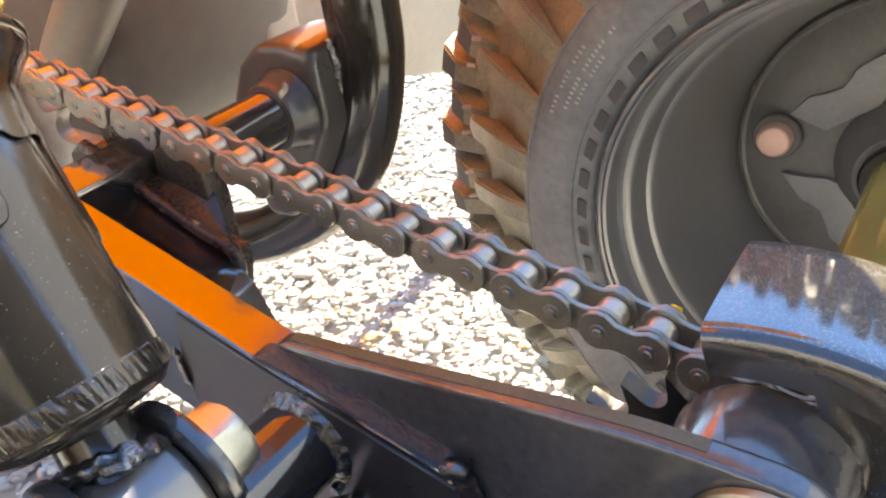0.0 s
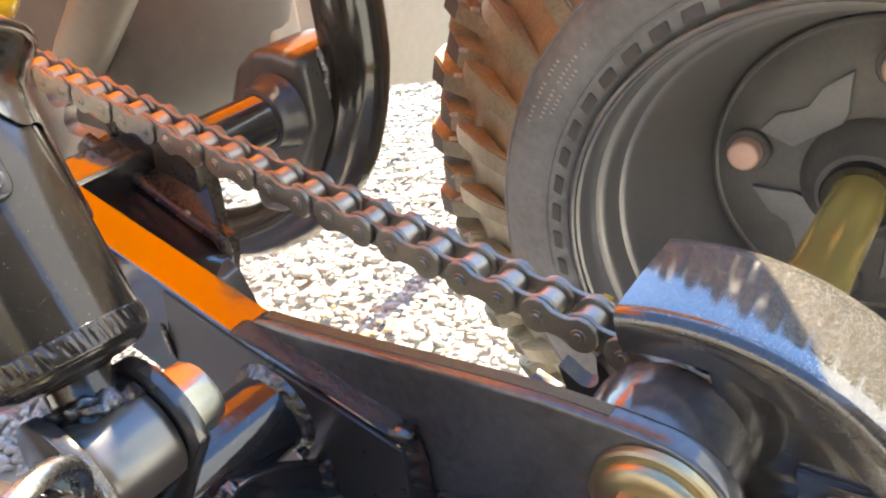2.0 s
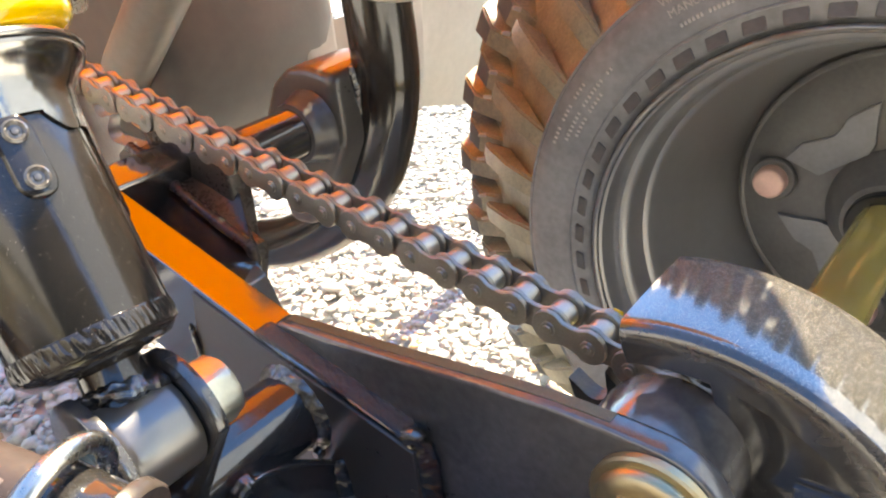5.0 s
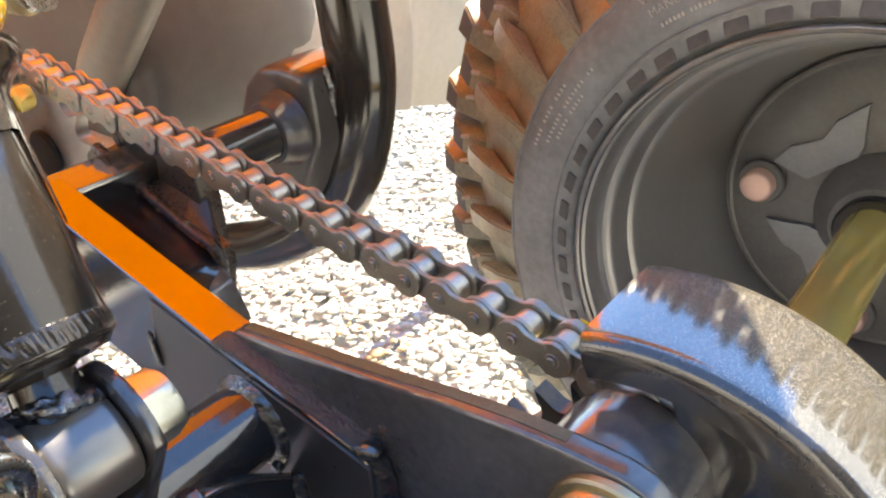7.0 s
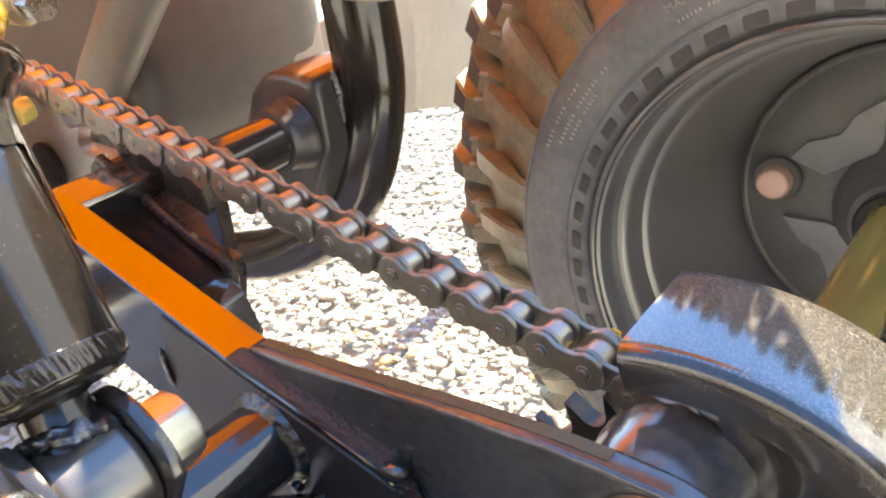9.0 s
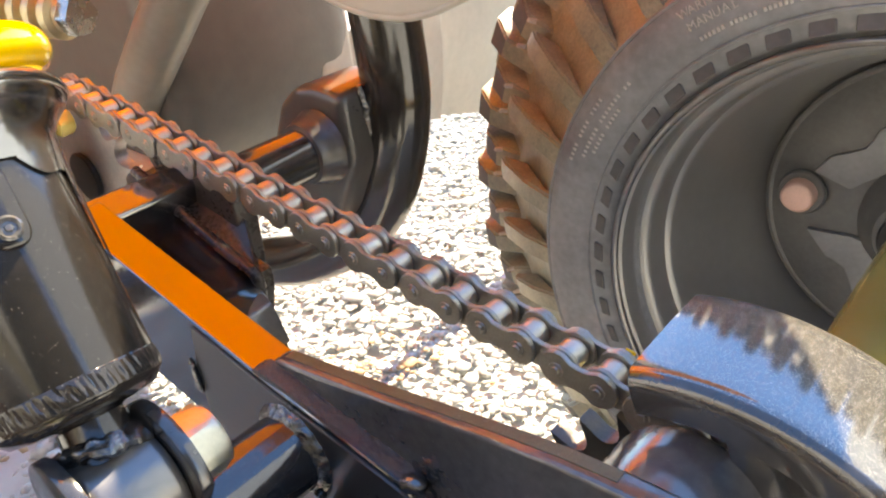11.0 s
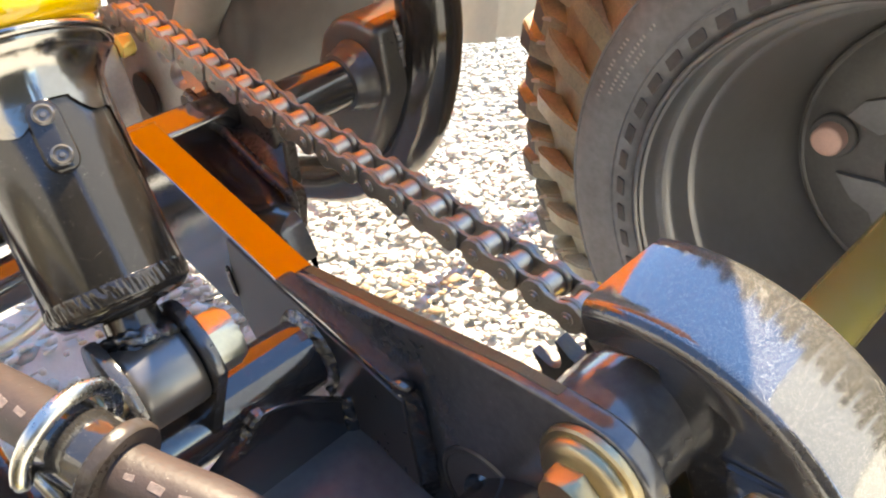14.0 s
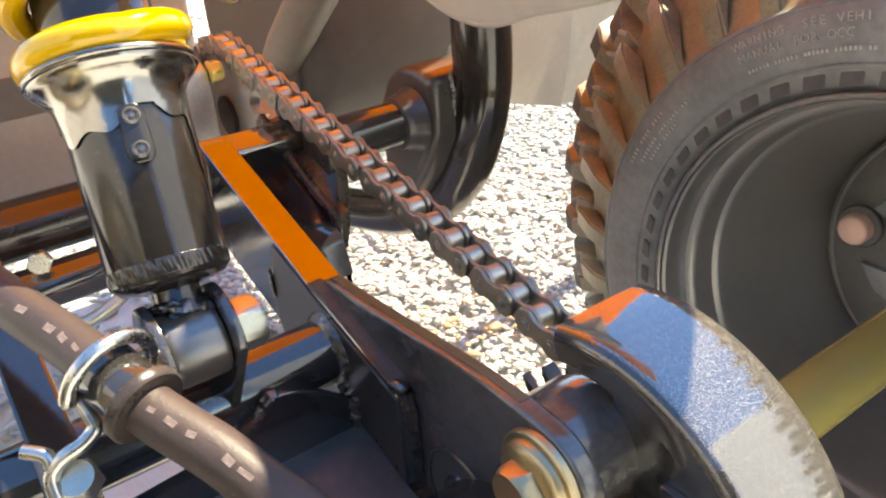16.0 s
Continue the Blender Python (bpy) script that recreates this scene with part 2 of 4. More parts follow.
def lathe(profile, m, segs=32, closed=False, wave=None):
    """Turns a profile of (radius, height) round the own z of m."""
    bm = bmesh.new()
    rings = []
    for r, h in profile:
        if r < 1e-6:
            rings.append([bm.verts.new(m @ Vector((0, 0, h)))])
            continue
        ring = []
        for k in range(segs):
            a = 2 * math.pi * k / segs
            q, g = wave(a, r, h) if wave else (r, h)
            ring.append(bm.verts.new(m @ Vector((q * math.cos(a), q * math.sin(a), g))))
        rings.append(ring)
    pairs = list(zip(rings, rings[1:])) + ([(rings[-1], rings[0])] if closed else [])
    for a, b in pairs:
        for k in range(segs):
            j = (k + 1) % segs
            f = [a[k % len(a)], a[j % len(a)], b[j % len(b)], b[k % len(b)]]
            f = list(dict.fromkeys(f))
            if len(f) > 2:
                bm.faces.new(f)
    return bm


def rod(m, r, h0, h1, segs=28, bevel=0.0006):
    b = min(bevel, r * 0.4, abs(h1 - h0) * 0.3)
    return lathe([(0, h0), (r - b, h0), (r, h0 + b), (r, h1 - b), (r - b, h1), (0, h1)], m, segs)


def pipe_ring(m, r0, r1, h0, h1, segs=36, b=0.0005):
    return lathe([(r0, h0), (r1 - b, h0), (r1, h0 + b), (r1, h1 - b), (r1 - b, h1), (r0, h1)], m, segs, True)


def hexagon(m, across, h0, h1, crown=0.0012):
    """A hex head with chamfered corners."""
    R = across / 2 / math.cos(math.pi / 6)
    bm = bmesh.new()
    rings = []
    for r, h in ((R, h0), (R, h1 - crown), (across / 2 * 0.97, h1)):
        n = 6 if r == R else 24
        rings.append((n, h, r))
    seg = 24
    made = []
    for n, h, r in rings:
        ring = []
        for k in range(seg):
            a = 2 * math.pi * k / seg
            q = r
            if n == 6:
                t = (a % (math.pi / 3)) - math.pi / 6
                q = across / 2 / math.cos(t)
                if h == h1 - crown:
                    q = min(q, R)
            ring.append(bm.verts.new(m @ Vector((q * math.cos(a), q * math.sin(a), h))))
        made.append(ring)
    for a, b in zip(made, made[1:]):
        for k in range(seg):
            j = (k + 1) % seg
            bm.faces.new((a[k], a[j], b[j], b[k]))
    bm.faces.new(made[0][::-1])
    bm.faces.new(made[-1])
    return bm


def smooth_path(points, n=8):
    pts = [Vector(p) for p in points]
    pts = [2 * pts[0] - pts[1]] + pts + [2 * pts[-1] - pts[-2]]
    out = []
    for a, b, c, d in zip(pts, pts[1:], pts[2:], pts[3:]):
        for k in range(n):
            t = k / n
            out.append(0.5 * (2 * b + (c - a) * t + (2 * a - 5 * b + 4 * c - d) * t * t + (3 * b - a - 3 * c + d) * t ** 3))
    return out + [pts[-2]]


def sweep(path, r, segs=20, caps=True, lump=0.0, seed=0, flat=1.0):
    """A tube along a path; lump makes it an uneven weld bead."""
    bm = bmesh.new()
    path = [Vector(p) for p in path]
    ahead = [(path[min(i + 1, len(path) - 1)] - path[max(i - 1, 0)]).normalized() for i in range(len(path))]
    side = ahead[0].orthogonal().normalized()
    rings, run = [], 0.0
    for i, (p, d) in enumerate(zip(path, ahead)):
        if i:
            run += (p - path[i - 1]).length
        side = (side - d * side.dot(d)).normalized()
        up = d.cross(side)
        q = r(i / (len(path) - 1)) if callable(r) else r
        if lump:
            q *= 1 + lump * 0.12 * math.sin(run * 2200 + seed + 3 * noise.noise(p * 150)) + lump * 0.55 * noise.noise(p * 230 + Vector((seed, 0, 0)))
        ring = []
        for k in range(segs):
            a = 2 * math.pi * k / segs
            w = 1 + (lump * 0.6 * noise.noise(Vector((math.cos(a) * 1.3, math.sin(a) * 1.3, run * 260 + seed))) if lump else 0)
            ring.append(bm.verts.new(p + (side * math.cos(a) + up * math.sin(a) * flat) * q * w))
        rings.append(ring)
    for a, b in zip(rings, rings[1:]):
        for k in range(segs):
            j = (k + 1) % segs
            bm.faces.new((a[k], a[j], b[j], b[k]))
    if caps:
        bm.faces.new(rings[0][::-1])
        bm.faces.new(rings[-1])
    return bm


def bead(points, r=0.002, seed=0, lump=0.35, flat=1.0):
    path = smooth_path(points, max(6, int(sum((Vector(b) - Vector(a)).length for a, b in zip(points, points[1:])) / 0.0003 / max(1, len(points) - 1))))
    return sweep(path, lambda t: r * (0.55 + 0.45 * min(1, 8 * t, 8 * (1 - t))), 14, True, lump, seed, flat)


def weld_band(points, across, out, width, height, seed=0):
    """A broad fillet of weld: across and out give its two directions at a place along the path."""
    path = smooth_path(points, max(6, int(sum((Vector(b) - Vector(a)).length for a, b in zip(points, points[1:])) / 0.0004 / (len(points) - 1))))
    bm = bmesh.new()
    rows, n = [], len(path) - 1
    for i, p in enumerate(path):
        a, o = (f(i / n) if callable(f) else Vector(f).normalized() for f in (across, out))
        w = width * min(1, 0.45 + 7 * i / n, 0.45 + 7 * (1 - i / n)) * (1 + 0.25 * noise.noise(p * 190 + Vector((seed, 0, 3))))
        row = []
        for j in range(13):
            v = j / 6 - 1
            q = p + a * (v * w / 2)
            fine = 0.00030 * noise.noise(q * 900 + Vector((seed, 1, 0))) + 0.00055 * noise.noise(q * 360 + Vector((0, seed, 0)))
            rise = -0.0012 if abs(v) > 0.99 else height * (1 - v * v) + fine
            row.append(bm.verts.new(q + o * rise))
        rows.append(row)
    for a, b in zip(rows, rows[1:]):
        for k in range(12):
            bm.faces.new((a[k], a[k + 1], b[k + 1], b[k]))
    return bm


def prism(poly, h0, h1, axis="y", bevel=0.0, segs=2):
    """A plate: a polygon in the plane across an axis, from h0 to h1 along it."""
    place = {"y": lambda a, b, h: (a, h, b), "x": lambda a, b, h: (h, a, b), "z": lambda a, b, h: (a, b, h)}[axis]
    bm = bmesh.new()
    low = [bm.verts.new(place(a, b, h0)) for a, b in poly]
    top = [bm.verts.new(place(a, b, h1)) for a, b in poly]
    n = len(poly)
    bm.faces.new(low[::-1])
    bm.faces.new(top)
    for k in range(n):
        bm.faces.new((low[k], low[(k + 1) % n], top[(k + 1) % n], top[k]))
    bmesh.ops.recalc_face_normals(bm, faces=bm.faces)
    if bevel:
        sharp = [e for e in bm.edges if e.calc_face_angle(0) > radians(25)]
        bmesh.ops.bevel(bm, geom=sharp, offset=bevel, segments=segs, affect="EDGES", profile=0.6)
    return bm


def block(size, m, bevel=0.001, segs=2):
    bm = bmesh.new()
    bmesh.ops.create_cube(bm, size=1, matrix=m @ Matrix.Diagonal((*size, 1)))
    bmesh.ops.bevel(bm, geom=bm.edges[:], offset=bevel, segments=segs, affect="EDGES", profile=0.6)
    return bm


def arc(cx, cz, r, a0, a1, n=12):
    """Points on a circle; degrees from straight up, towards +x."""
    return [(cx + r * math.sin(radians(a0 + (a1 - a0) * k / n)), cz + r * math.cos(radians(a0 + (a1 - a0) * k / n))) for k in range(n + 1)]


# ---- the plan, in metres: x to the rear, y to the far side, z up ----
AXLE_Z = 0.200
PITCH = 0.0127
CH_Y = 0.0075            # middle of the chain
PIN_A = Vector((-0.0287, 0, 0.2688))
SLOPE = radians(12.05)   # of the chain's upper run

# ---- ground ----
def ground():
    bm = bmesh.new()
    bmesh.ops.create_grid(bm, x_segments=60, y_segments=60, size=60)
    for v in bm.verts:
        v.co.z = -0.043
    ob = part("ground", bm, SOIL)
    tagged(ob, "pale gravel bed reaching to the distance", "ground", kind="structure")


def stones(name, count, box, size, material, label, seed, z0=-0.035):
    rng = np.random.default_rng(seed)
    ico = bmesh.new()
    bmesh.ops.create_icosphere(ico, subdivisions=1, radius=1)
    ico.verts.ensure_lookup_table()
    base = np.array([v.co[:] for v in ico.verts])
    faces = np.array([[v.index for v in f.verts] for f in ico.faces])
    ico.free()
    shapes = []
    for k in range(14):
        n = rng.normal(size=(9, 3))
        n /= np.linalg.norm(n, axis=1)[:, None]
        cut = rng.uniform(0.55, 0.95, 9)
        d = base @ n.T
        f = np.min(np.where(d > 1e-3, cut / np.maximum(d, 1e-3), 9), axis=1)
        shapes.append(base * np.minimum(f, 1.0)[:, None])
    verts, polys = [], []
    for k in range(count):
        s = size * rng.lognormal(0, 0.35)
        v = shapes[rng.integers(14)] * (s * np.array([1, rng.uniform(0.6, 1), rng.uniform(0.20, 0.36)]))
        a, t = rng.uniform(0, 6.28), rng.normal(0, 0.3)
        ca, sa, ct, st = math.cos(a), math.sin(a), math.cos(t), math.sin(t)
        v = v @ np.array([[1, 0, 0], [0, ct, -st], [0, st, ct]]).T @ np.array([[ca, -sa, 0], [sa, ca, 0], [0, 0, 1]]).T
        v = v + (rng.uniform(box[0], box[1]), rng.uniform(box[2], box[3]), z0 + rng.uniform(-0.38, 0.12) * s)
        verts.append(v)
        polys.append(faces + k * len(base))
    me = bpy.data.meshes.new(name)
    co, tri = np.concatenate(verts), np.concatenate(polys)
    me.vertices.add(len(co))
    me.vertices.foreach_set("co", co.ravel())
    me.loops.add(tri.size)
    me.loops.foreach_set("vertex_index", tri.ravel())
    me.polygons.add(len(tri))
    me.polygons.foreach_set("loop_start", np.arange(0, tri.size, 3))
    me.update(calc_edges=True)
    me.materials.append(material)
    tagged(new(name, me), label, "gravel", kind="stuff")


ground()
stones("gravel", 15000, (-1.0, 0.02, 0.0, 0.92), 0.0060, STONE, "pale grey and white crushed gravel in full sun", 3)
stones("coarse_gravel", 2600, (-2.6, -0.95, 0.2, 2.0), 0.0105, STONE, "pale crushed gravel farther off in the sun", 4)
stones("far_gravel", 2400, (-1.0, -0.2, 0.88, 2.0), 0.0085, STONE, "pale crushed gravel beyond the wheel in the sun", 9)
stones("shaded_gravel", 4200, (-1.9, -0.45, -0.75, 0.25), 0.0085, STONE, "grey-blue gravel lying in the vehicle's shade", 5)
stones("rusty_gravel", 120, (-1.1, 0.0, -0.2, 0.8), 0.0050, STONE_RUST, "rust-brown and tan stones among the gravel", 6, -0.031)
# a cluster of tan stones behind the arm
stones("tan_gravel", 55, (-0.49, -0.37, 0.20, 0.31), 0.0045, STONE_RUST, "tan and rust-coloured stones lying together", 8, -0.029)


# ---- wheel ----
WY = 0.1700
NUT_ANGLE = 172.6
def wheel():
    w = thing("wheel", (0, WY, 0.0), "black quad bike wheel with knobbly tyre on deep steel rim", "wheel", "rear wheels")
    m = along_y(0, WY, AXLE_Z)
    prof = [(0.1165, 0.004), (0.118, 0.0005), (0.1215, -0.0035), (0.127, -0.0065), (0.134, -0.0085), (0.142, -0.0095), (0.149, -0.0090),
            (0.1545, -0.0074), (0.1560, -0.0062), (0.1572, -0.0035), (0.164, 0.0035), (0.177, 0.0130), (0.196, 0.0250), (0.213, 0.0400), (0.2235, 0.060), (0.2275, 0.09),
            (0.2235, 0.120), (0.213, 0.140), (0.195, 0.156), (0.170, 0.174), (0.15, 0.185), (0.122, 0.18), (0.1165, 0.172), (0.113, 0.165), (0.113, 0.01)]
    carcass = to_mesh("tyre", lathe(prof, m, 132, True), RUBBER)
    carcass.materials.append(RUBBER_TREAD)
    for p in carcass.polygons:
        if math.hypot(p.center.x, p.center.z - AXLE_Z) > 0.1580:
            p.material_index = 1
    tyre = part("tyre", carcass, None, w, "black rubber tyre with dusty blocks")

    def lug(stations, name, skew=0.0, draft=0.86, crown=False):
        """A tread block: stations of (inner radius, outer radius, height, half-angle), narrowing towards its top."""
        bm = bmesh.new()
        rows = []
        for i, (r0, r1, h, half) in enumerate(stations):
            k = i / (len(stations) - 1)
            row = []
            for q, d in ((r0, 1.0), (r1, draft)):
                for sgn in (-1, 1):
                    a = skew * k + sgn * half * d
                    row.append(bm.verts.new((q * math.cos(a), q * math.sin(a), h)))
            rows.append([row[0], row[2], row[3], row[1]])
        for p, q in zip(rows, rows[1:]):
            for k in range(4):
                f = bm.faces.new((p[k], p[(k + 1) % 4], q[(k + 1) % 4], q[k]))
                f.material_index = int(crown and k == 1)
        bm.faces.new(rows[0][::-1])
        bm.faces.new(rows[-1])
        bmesh.ops.recalc_face_normals(bm, faces=bm.faces)
        sharp = [e for e in bm.edges if e.calc_face_angle(0) > radians(30)]
        bmesh.ops.bevel(bm, geom=sharp, offset=0.0011, segments=2, affect="EDGES")
        me = to_mesh(name, bm, RUBBER_TREAD, 30)
        me.materials.append(RUBBER_DARK)
        return me
    # a radial foot on the sidewall, the square shoulder block over it, then the middle and far rows
    foot_lug = lug([(0.152, 0.1590, -0.0034, 0.042), (0.165, 0.1785, 0.0025, 0.042), (0.180, 0.2000, 0.0140, 0.038), (0.188, 0.2070, 0.0215, 0.030)], "tread_lug", 0.0, 0.80)
    shoulder_lug = lug([(0.188, 0.2140, 0.0262, 0.036), (0.198, 0.2270, 0.0335, 0.040), (0.205, 0.2330, 0.0440, 0.036)], "tread_lug", 0.02, 0.84, True)
    edge_lug = lug([(0.195, 0.2240, 0.0310, 0.030), (0.203, 0.2370, 0.0375, 0.040), (0.208, 0.2395, 0.0520, 0.040)], "tread_lug", 0.02, 0.86, True)
    mid_lug = lug([(0.206, 0.2380, 0.0500, 0.036), (0.208, 0.2405, 0.0570, 0.046), (0.208, 0.2412, 0.0860, 0.046)], "tread_lug", 0.03, 0.88, True)
    far_lug = lug([(0.205, 0.2405, 0.1000, 0.056), (0.200, 0.2390, 0.1330, 0.060), (0.180, 0.2200, 0.1560, 0.050)], "tread_lug", 0.04, 0.90, True)
    N = 33
    step = 360 / N
    for k in range(N):
        a = step * k + 4.0
        for me, off in ((foot_lug, 0), (shoulder_lug, 0), (edge_lug, 0.5 * step), (mid_lug, 1.5), (far_lug, 0.35 * step)):
            part("tread_lug", me, None, tyre, m=along_y(0, WY, AXLE_Z, a + off))
    # moulded rubber hairs at the corners of each shoulder block
    nib = to_mesh("rubber_nib", lathe([(0.0014, 0), (0.0012, 0.0042), (0, 0.0050)], Matrix.Rotation(radians(135), 4, "Y"), 8), NIB)
    for k in range(N):
        for off, rr, hh in ((-2.9, 0.2075, 0.0230), (1.3, 0.2075, 0.0230)):
            part("rubber_nib", nib, None, tyre, m=along_y(0, WY, AXLE_Z, step * k + 4.8 + off) @ Matrix.Translation((rr, 0, hh)))
    # dark pads stand for the shaded slots moulded round the bead
    blk = to_mesh("bead_block", block((0.0078, 0.0098, 0.0012), Matrix(), 0.0005, 1), RUBBER_DARK)
    for k in range(49):
        part("bead_block", blk, None, tyre, m=along_y(0, WY, AXLE_Z, 360 / 49 * k) @ Matrix.Translation((0.1262, 0, -0.0070)) @ Matrix.Rotation(radians(-22), 4, "Y"))
    for rr, hh, ww in ((0.1310, -0.0079, 0.0009), (0.1558, -0.0066, 0.0013)):
        part("moulding_line", lathe([(rr - ww, hh + 0.0008), (rr - 0.4 * ww, hh - 0.0008), (rr + 0.4 * ww, hh - 0.0008), (rr + ww, hh + 0.0016)], m, 132), RUBBER, tyre)
    sidewall_text(tyre)
    rim_prof = [(0.1165, 0.006), (0.1185, 0.001), (0.1182, -0.0018), (0.1168, -0.0026), (0.1155, -0.0015), (0.1146, 0.004), (0.1138, 0.0098), (0.1128, 0.0120), (0.1108, 0.0128),
                (0.1094, 0.0140), (0.1086, 0.0170), (0.1078, 0.0250), (0.1068, 0.0280), (0.1052, 0.0290), (0.1040, 0.0310), (0.1028, 0.0370), (0.1008, 0.0440), (0.0968, 0.0620), (0.0930, 0.0760),
                (0.0900, 0.0850), (0.0872, 0.0960), (0.0862, 0.1040), (0.0850, 0.1100), (0.0815, 0.1125), (0.02, 0.1125), (0.02, 0.116), (0.089, 0.116), (0.0935, 0.098), (0.1060, 0.05), (0.1115, 0.03), (0.1155, 0.014)]
    part("rim", lathe(rim_prof, m, 128, True), RIM, w, "satin black pressed steel rim")
    part("rim_lip", lathe([(0.1181 + 0.0018 * math.cos(b), -0.0046 + 0.0018 * math.sin(b)) for b in np.linspace(0, 6.283, 15)], m, 128), PAINT_DEEP, w, "glossy rolled rim lip")
    # round cast hub disc with raised pads between the nuts; own angles run the other way round
    hub = part("hub_plate", lathe([(0.0200, 0.1130), (0.0832, 0.1130), (0.0838, 0.1085), (0.0830, 0.1070), (0.0815, 0.1064), (0.0800, 0.1070), (0.0720, 0.1040), (0.0600, 0.1008), (0.0200, 0.1000)], m, 96), HUB, w, "dark round cast wheel hub")
    for k in range(4):
        mid = NUT_ANGLE - 45 + 90 * k
        pad = [(rr * math.cos(radians(-(mid + d))), rr * math.sin(radians(-(mid + d)))) for d, rr in ((32, 0.0600), (20, 0.0572), (12, 0.0520), (4, 0.0492), (-3, 0.0515), (-7, 0.0542), (-16, 0.0560), (-25, 0.0590), (-22, 0.0500), (-17, 0.0370), (-8, 0.0318), (8, 0.0335), (33, 0.0405))]
        bm = prism(pad, 0.0972, 0.1012, "z", 0.0010, 2)
        bm.transform(m)
        part("hub_pad", bm, HUB_PAD, hub, "blue-grey raised pad")
    part("hub_boss", lathe([(0.0335, 0.103), (0.0325, 0.095), (0.0265, 0.089), (0.0225, 0.081), (0.0215, 0.0795), (0.014, 0.0795), (0.014, 0.11)], m, 48), HUB, w, "dark hub boss round the axle")
    for k in range(4):
        a = radians(NUT_ANGLE + 90 * k)
        x, z = 0.0622 * math.cos(a), AXLE_Z + 0.0622 * math.sin(a)
        mm = along_y(x, WY, z)
        part("nut_seat", pipe_ring(mm, 0.0085, 0.0125, 0.0965, 0.1008, 32, 0.0008), HUB, hub)
        part("wheel_nut", lathe([(0.0088, 0.106), (0.0088, 0.0905), (0.0080, 0.0893), (0.0068, 0.0887), (0, 0.0885)], mm, 36), COPPER, w, "copper-toned round wheel nut")
    return w


def glyphs(text, size, material_name):
    """Letters of the built-in font as raised meshes: a list of (mesh, width)."""
    out = []
    for ch in text:
        cu = bpy.data.curves.new("letter", "FONT")
        cu.body, cu.size, cu.extrude, cu.resolution_u, cu.align_x = ch, size, 0.00025, 2, "CENTER"
        ob = bpy.data.objects.new("letter", cu)
        scene.collection.objects.link(ob)
        dg = bpy.context.evaluated_depsgraph_get()
        me = bpy.data.meshes.new_from_object(ob.evaluated_get(dg))
        bpy.data.objects.remove(ob)
        bpy.data.curves.remove(cu)
        me.materials.clear()
        me.materials.append(material_name)
        out.append(me)
    return out


LETTER = mat("dusty raised rubber lettering", (0.38, 0.36, 0.34), 0.6, 0, 0.3, 300)


def sidewall_text(tyre):
    def line(text, r, start, size, step, lean=0.0):
        """Letters on the sidewall, from start degrees (anticlockwise from +x, seen from the near side), reading clockwise."""
        hh = -0.0102 if 0.137 < r < 0.149 else -0.0096
        for k, (ch, me) in enumerate(zip(text, glyphs(text, size, LETTER))):
            if ch == " ":
                continue
            a = start - step * k
            x, z = r * math.cos(radians(a)), AXLE_Z + r * math.sin(radians(a))
            turn = Matrix.Translation((x, WY + hh + 0.0002, z)) @ Matrix.Rotation(radians(-(a - 90)), 4, "Y") @ Matrix.Rotation(radians(90), 4, "X")
            part("letter", me, None, tyre, m=turn)
    line("WARNING: SEE VEHI", 0.1482, 122.0, 0.0052, 1.42)
    line("MANUAL FOR OCC", 0.1424, 121.8, 0.0052, 1.52)
    dash = to_mesh("mark_bar", block((0.0013, 0.0006, 0.0019), Matrix(), 0.0002, 1), LETTER)
    def bars(r, start, count, step, skip):
        for k in range(count):
            if k % skip == skip - 1:
                continue
            a = start - step * k
            x, z = r * math.cos(radians(a)), AXLE_Z + r * math.sin(radians(a))
            part("mark_bar", dash, None, tyre, m=Matrix.Translation((x, WY - 0.0096, z)) @ Matrix.Rotation(radians(-(a - 90)), 4, "Y"))
    bars(0.1378, 121.5, 30, 0.80, 7)
    bars(0.1480, 157, 14, 1.05, 5)
    bars(0.1425, 155, 18, 1.05, 8)
    bars(0.1385, 153, 12, 1.05, 6)


right_wheel = wheel()
MID_Y = -0.0875          # the vehicle's middle plane
copy_thing(right_wheel, Matrix.Translation((0, 2 * MID_Y - WY, 0)) @ Matrix.Rotation(math.pi, 4, "Z"))


# ---- axle and rear sprocket ----
def axle():
    t = thing("rear_axle", (0, 0.1, AXLE_Z - 0.0135), "yellow zinc-plated steel rear axle shaft", "axle")
    m = along_y(0, 0, AXLE_Z)
    part("shaft", rod(m, 0.0135, 2 * MID_Y - 0.285, 0.285, 48, 0.001), GOLD, t)
    part("end_collar", pipe_ring(m, 0.0130, 0.0185, 0.244, 0.257, 40, 0.001), SPROCKET, t, "dark steel collar")


axle()


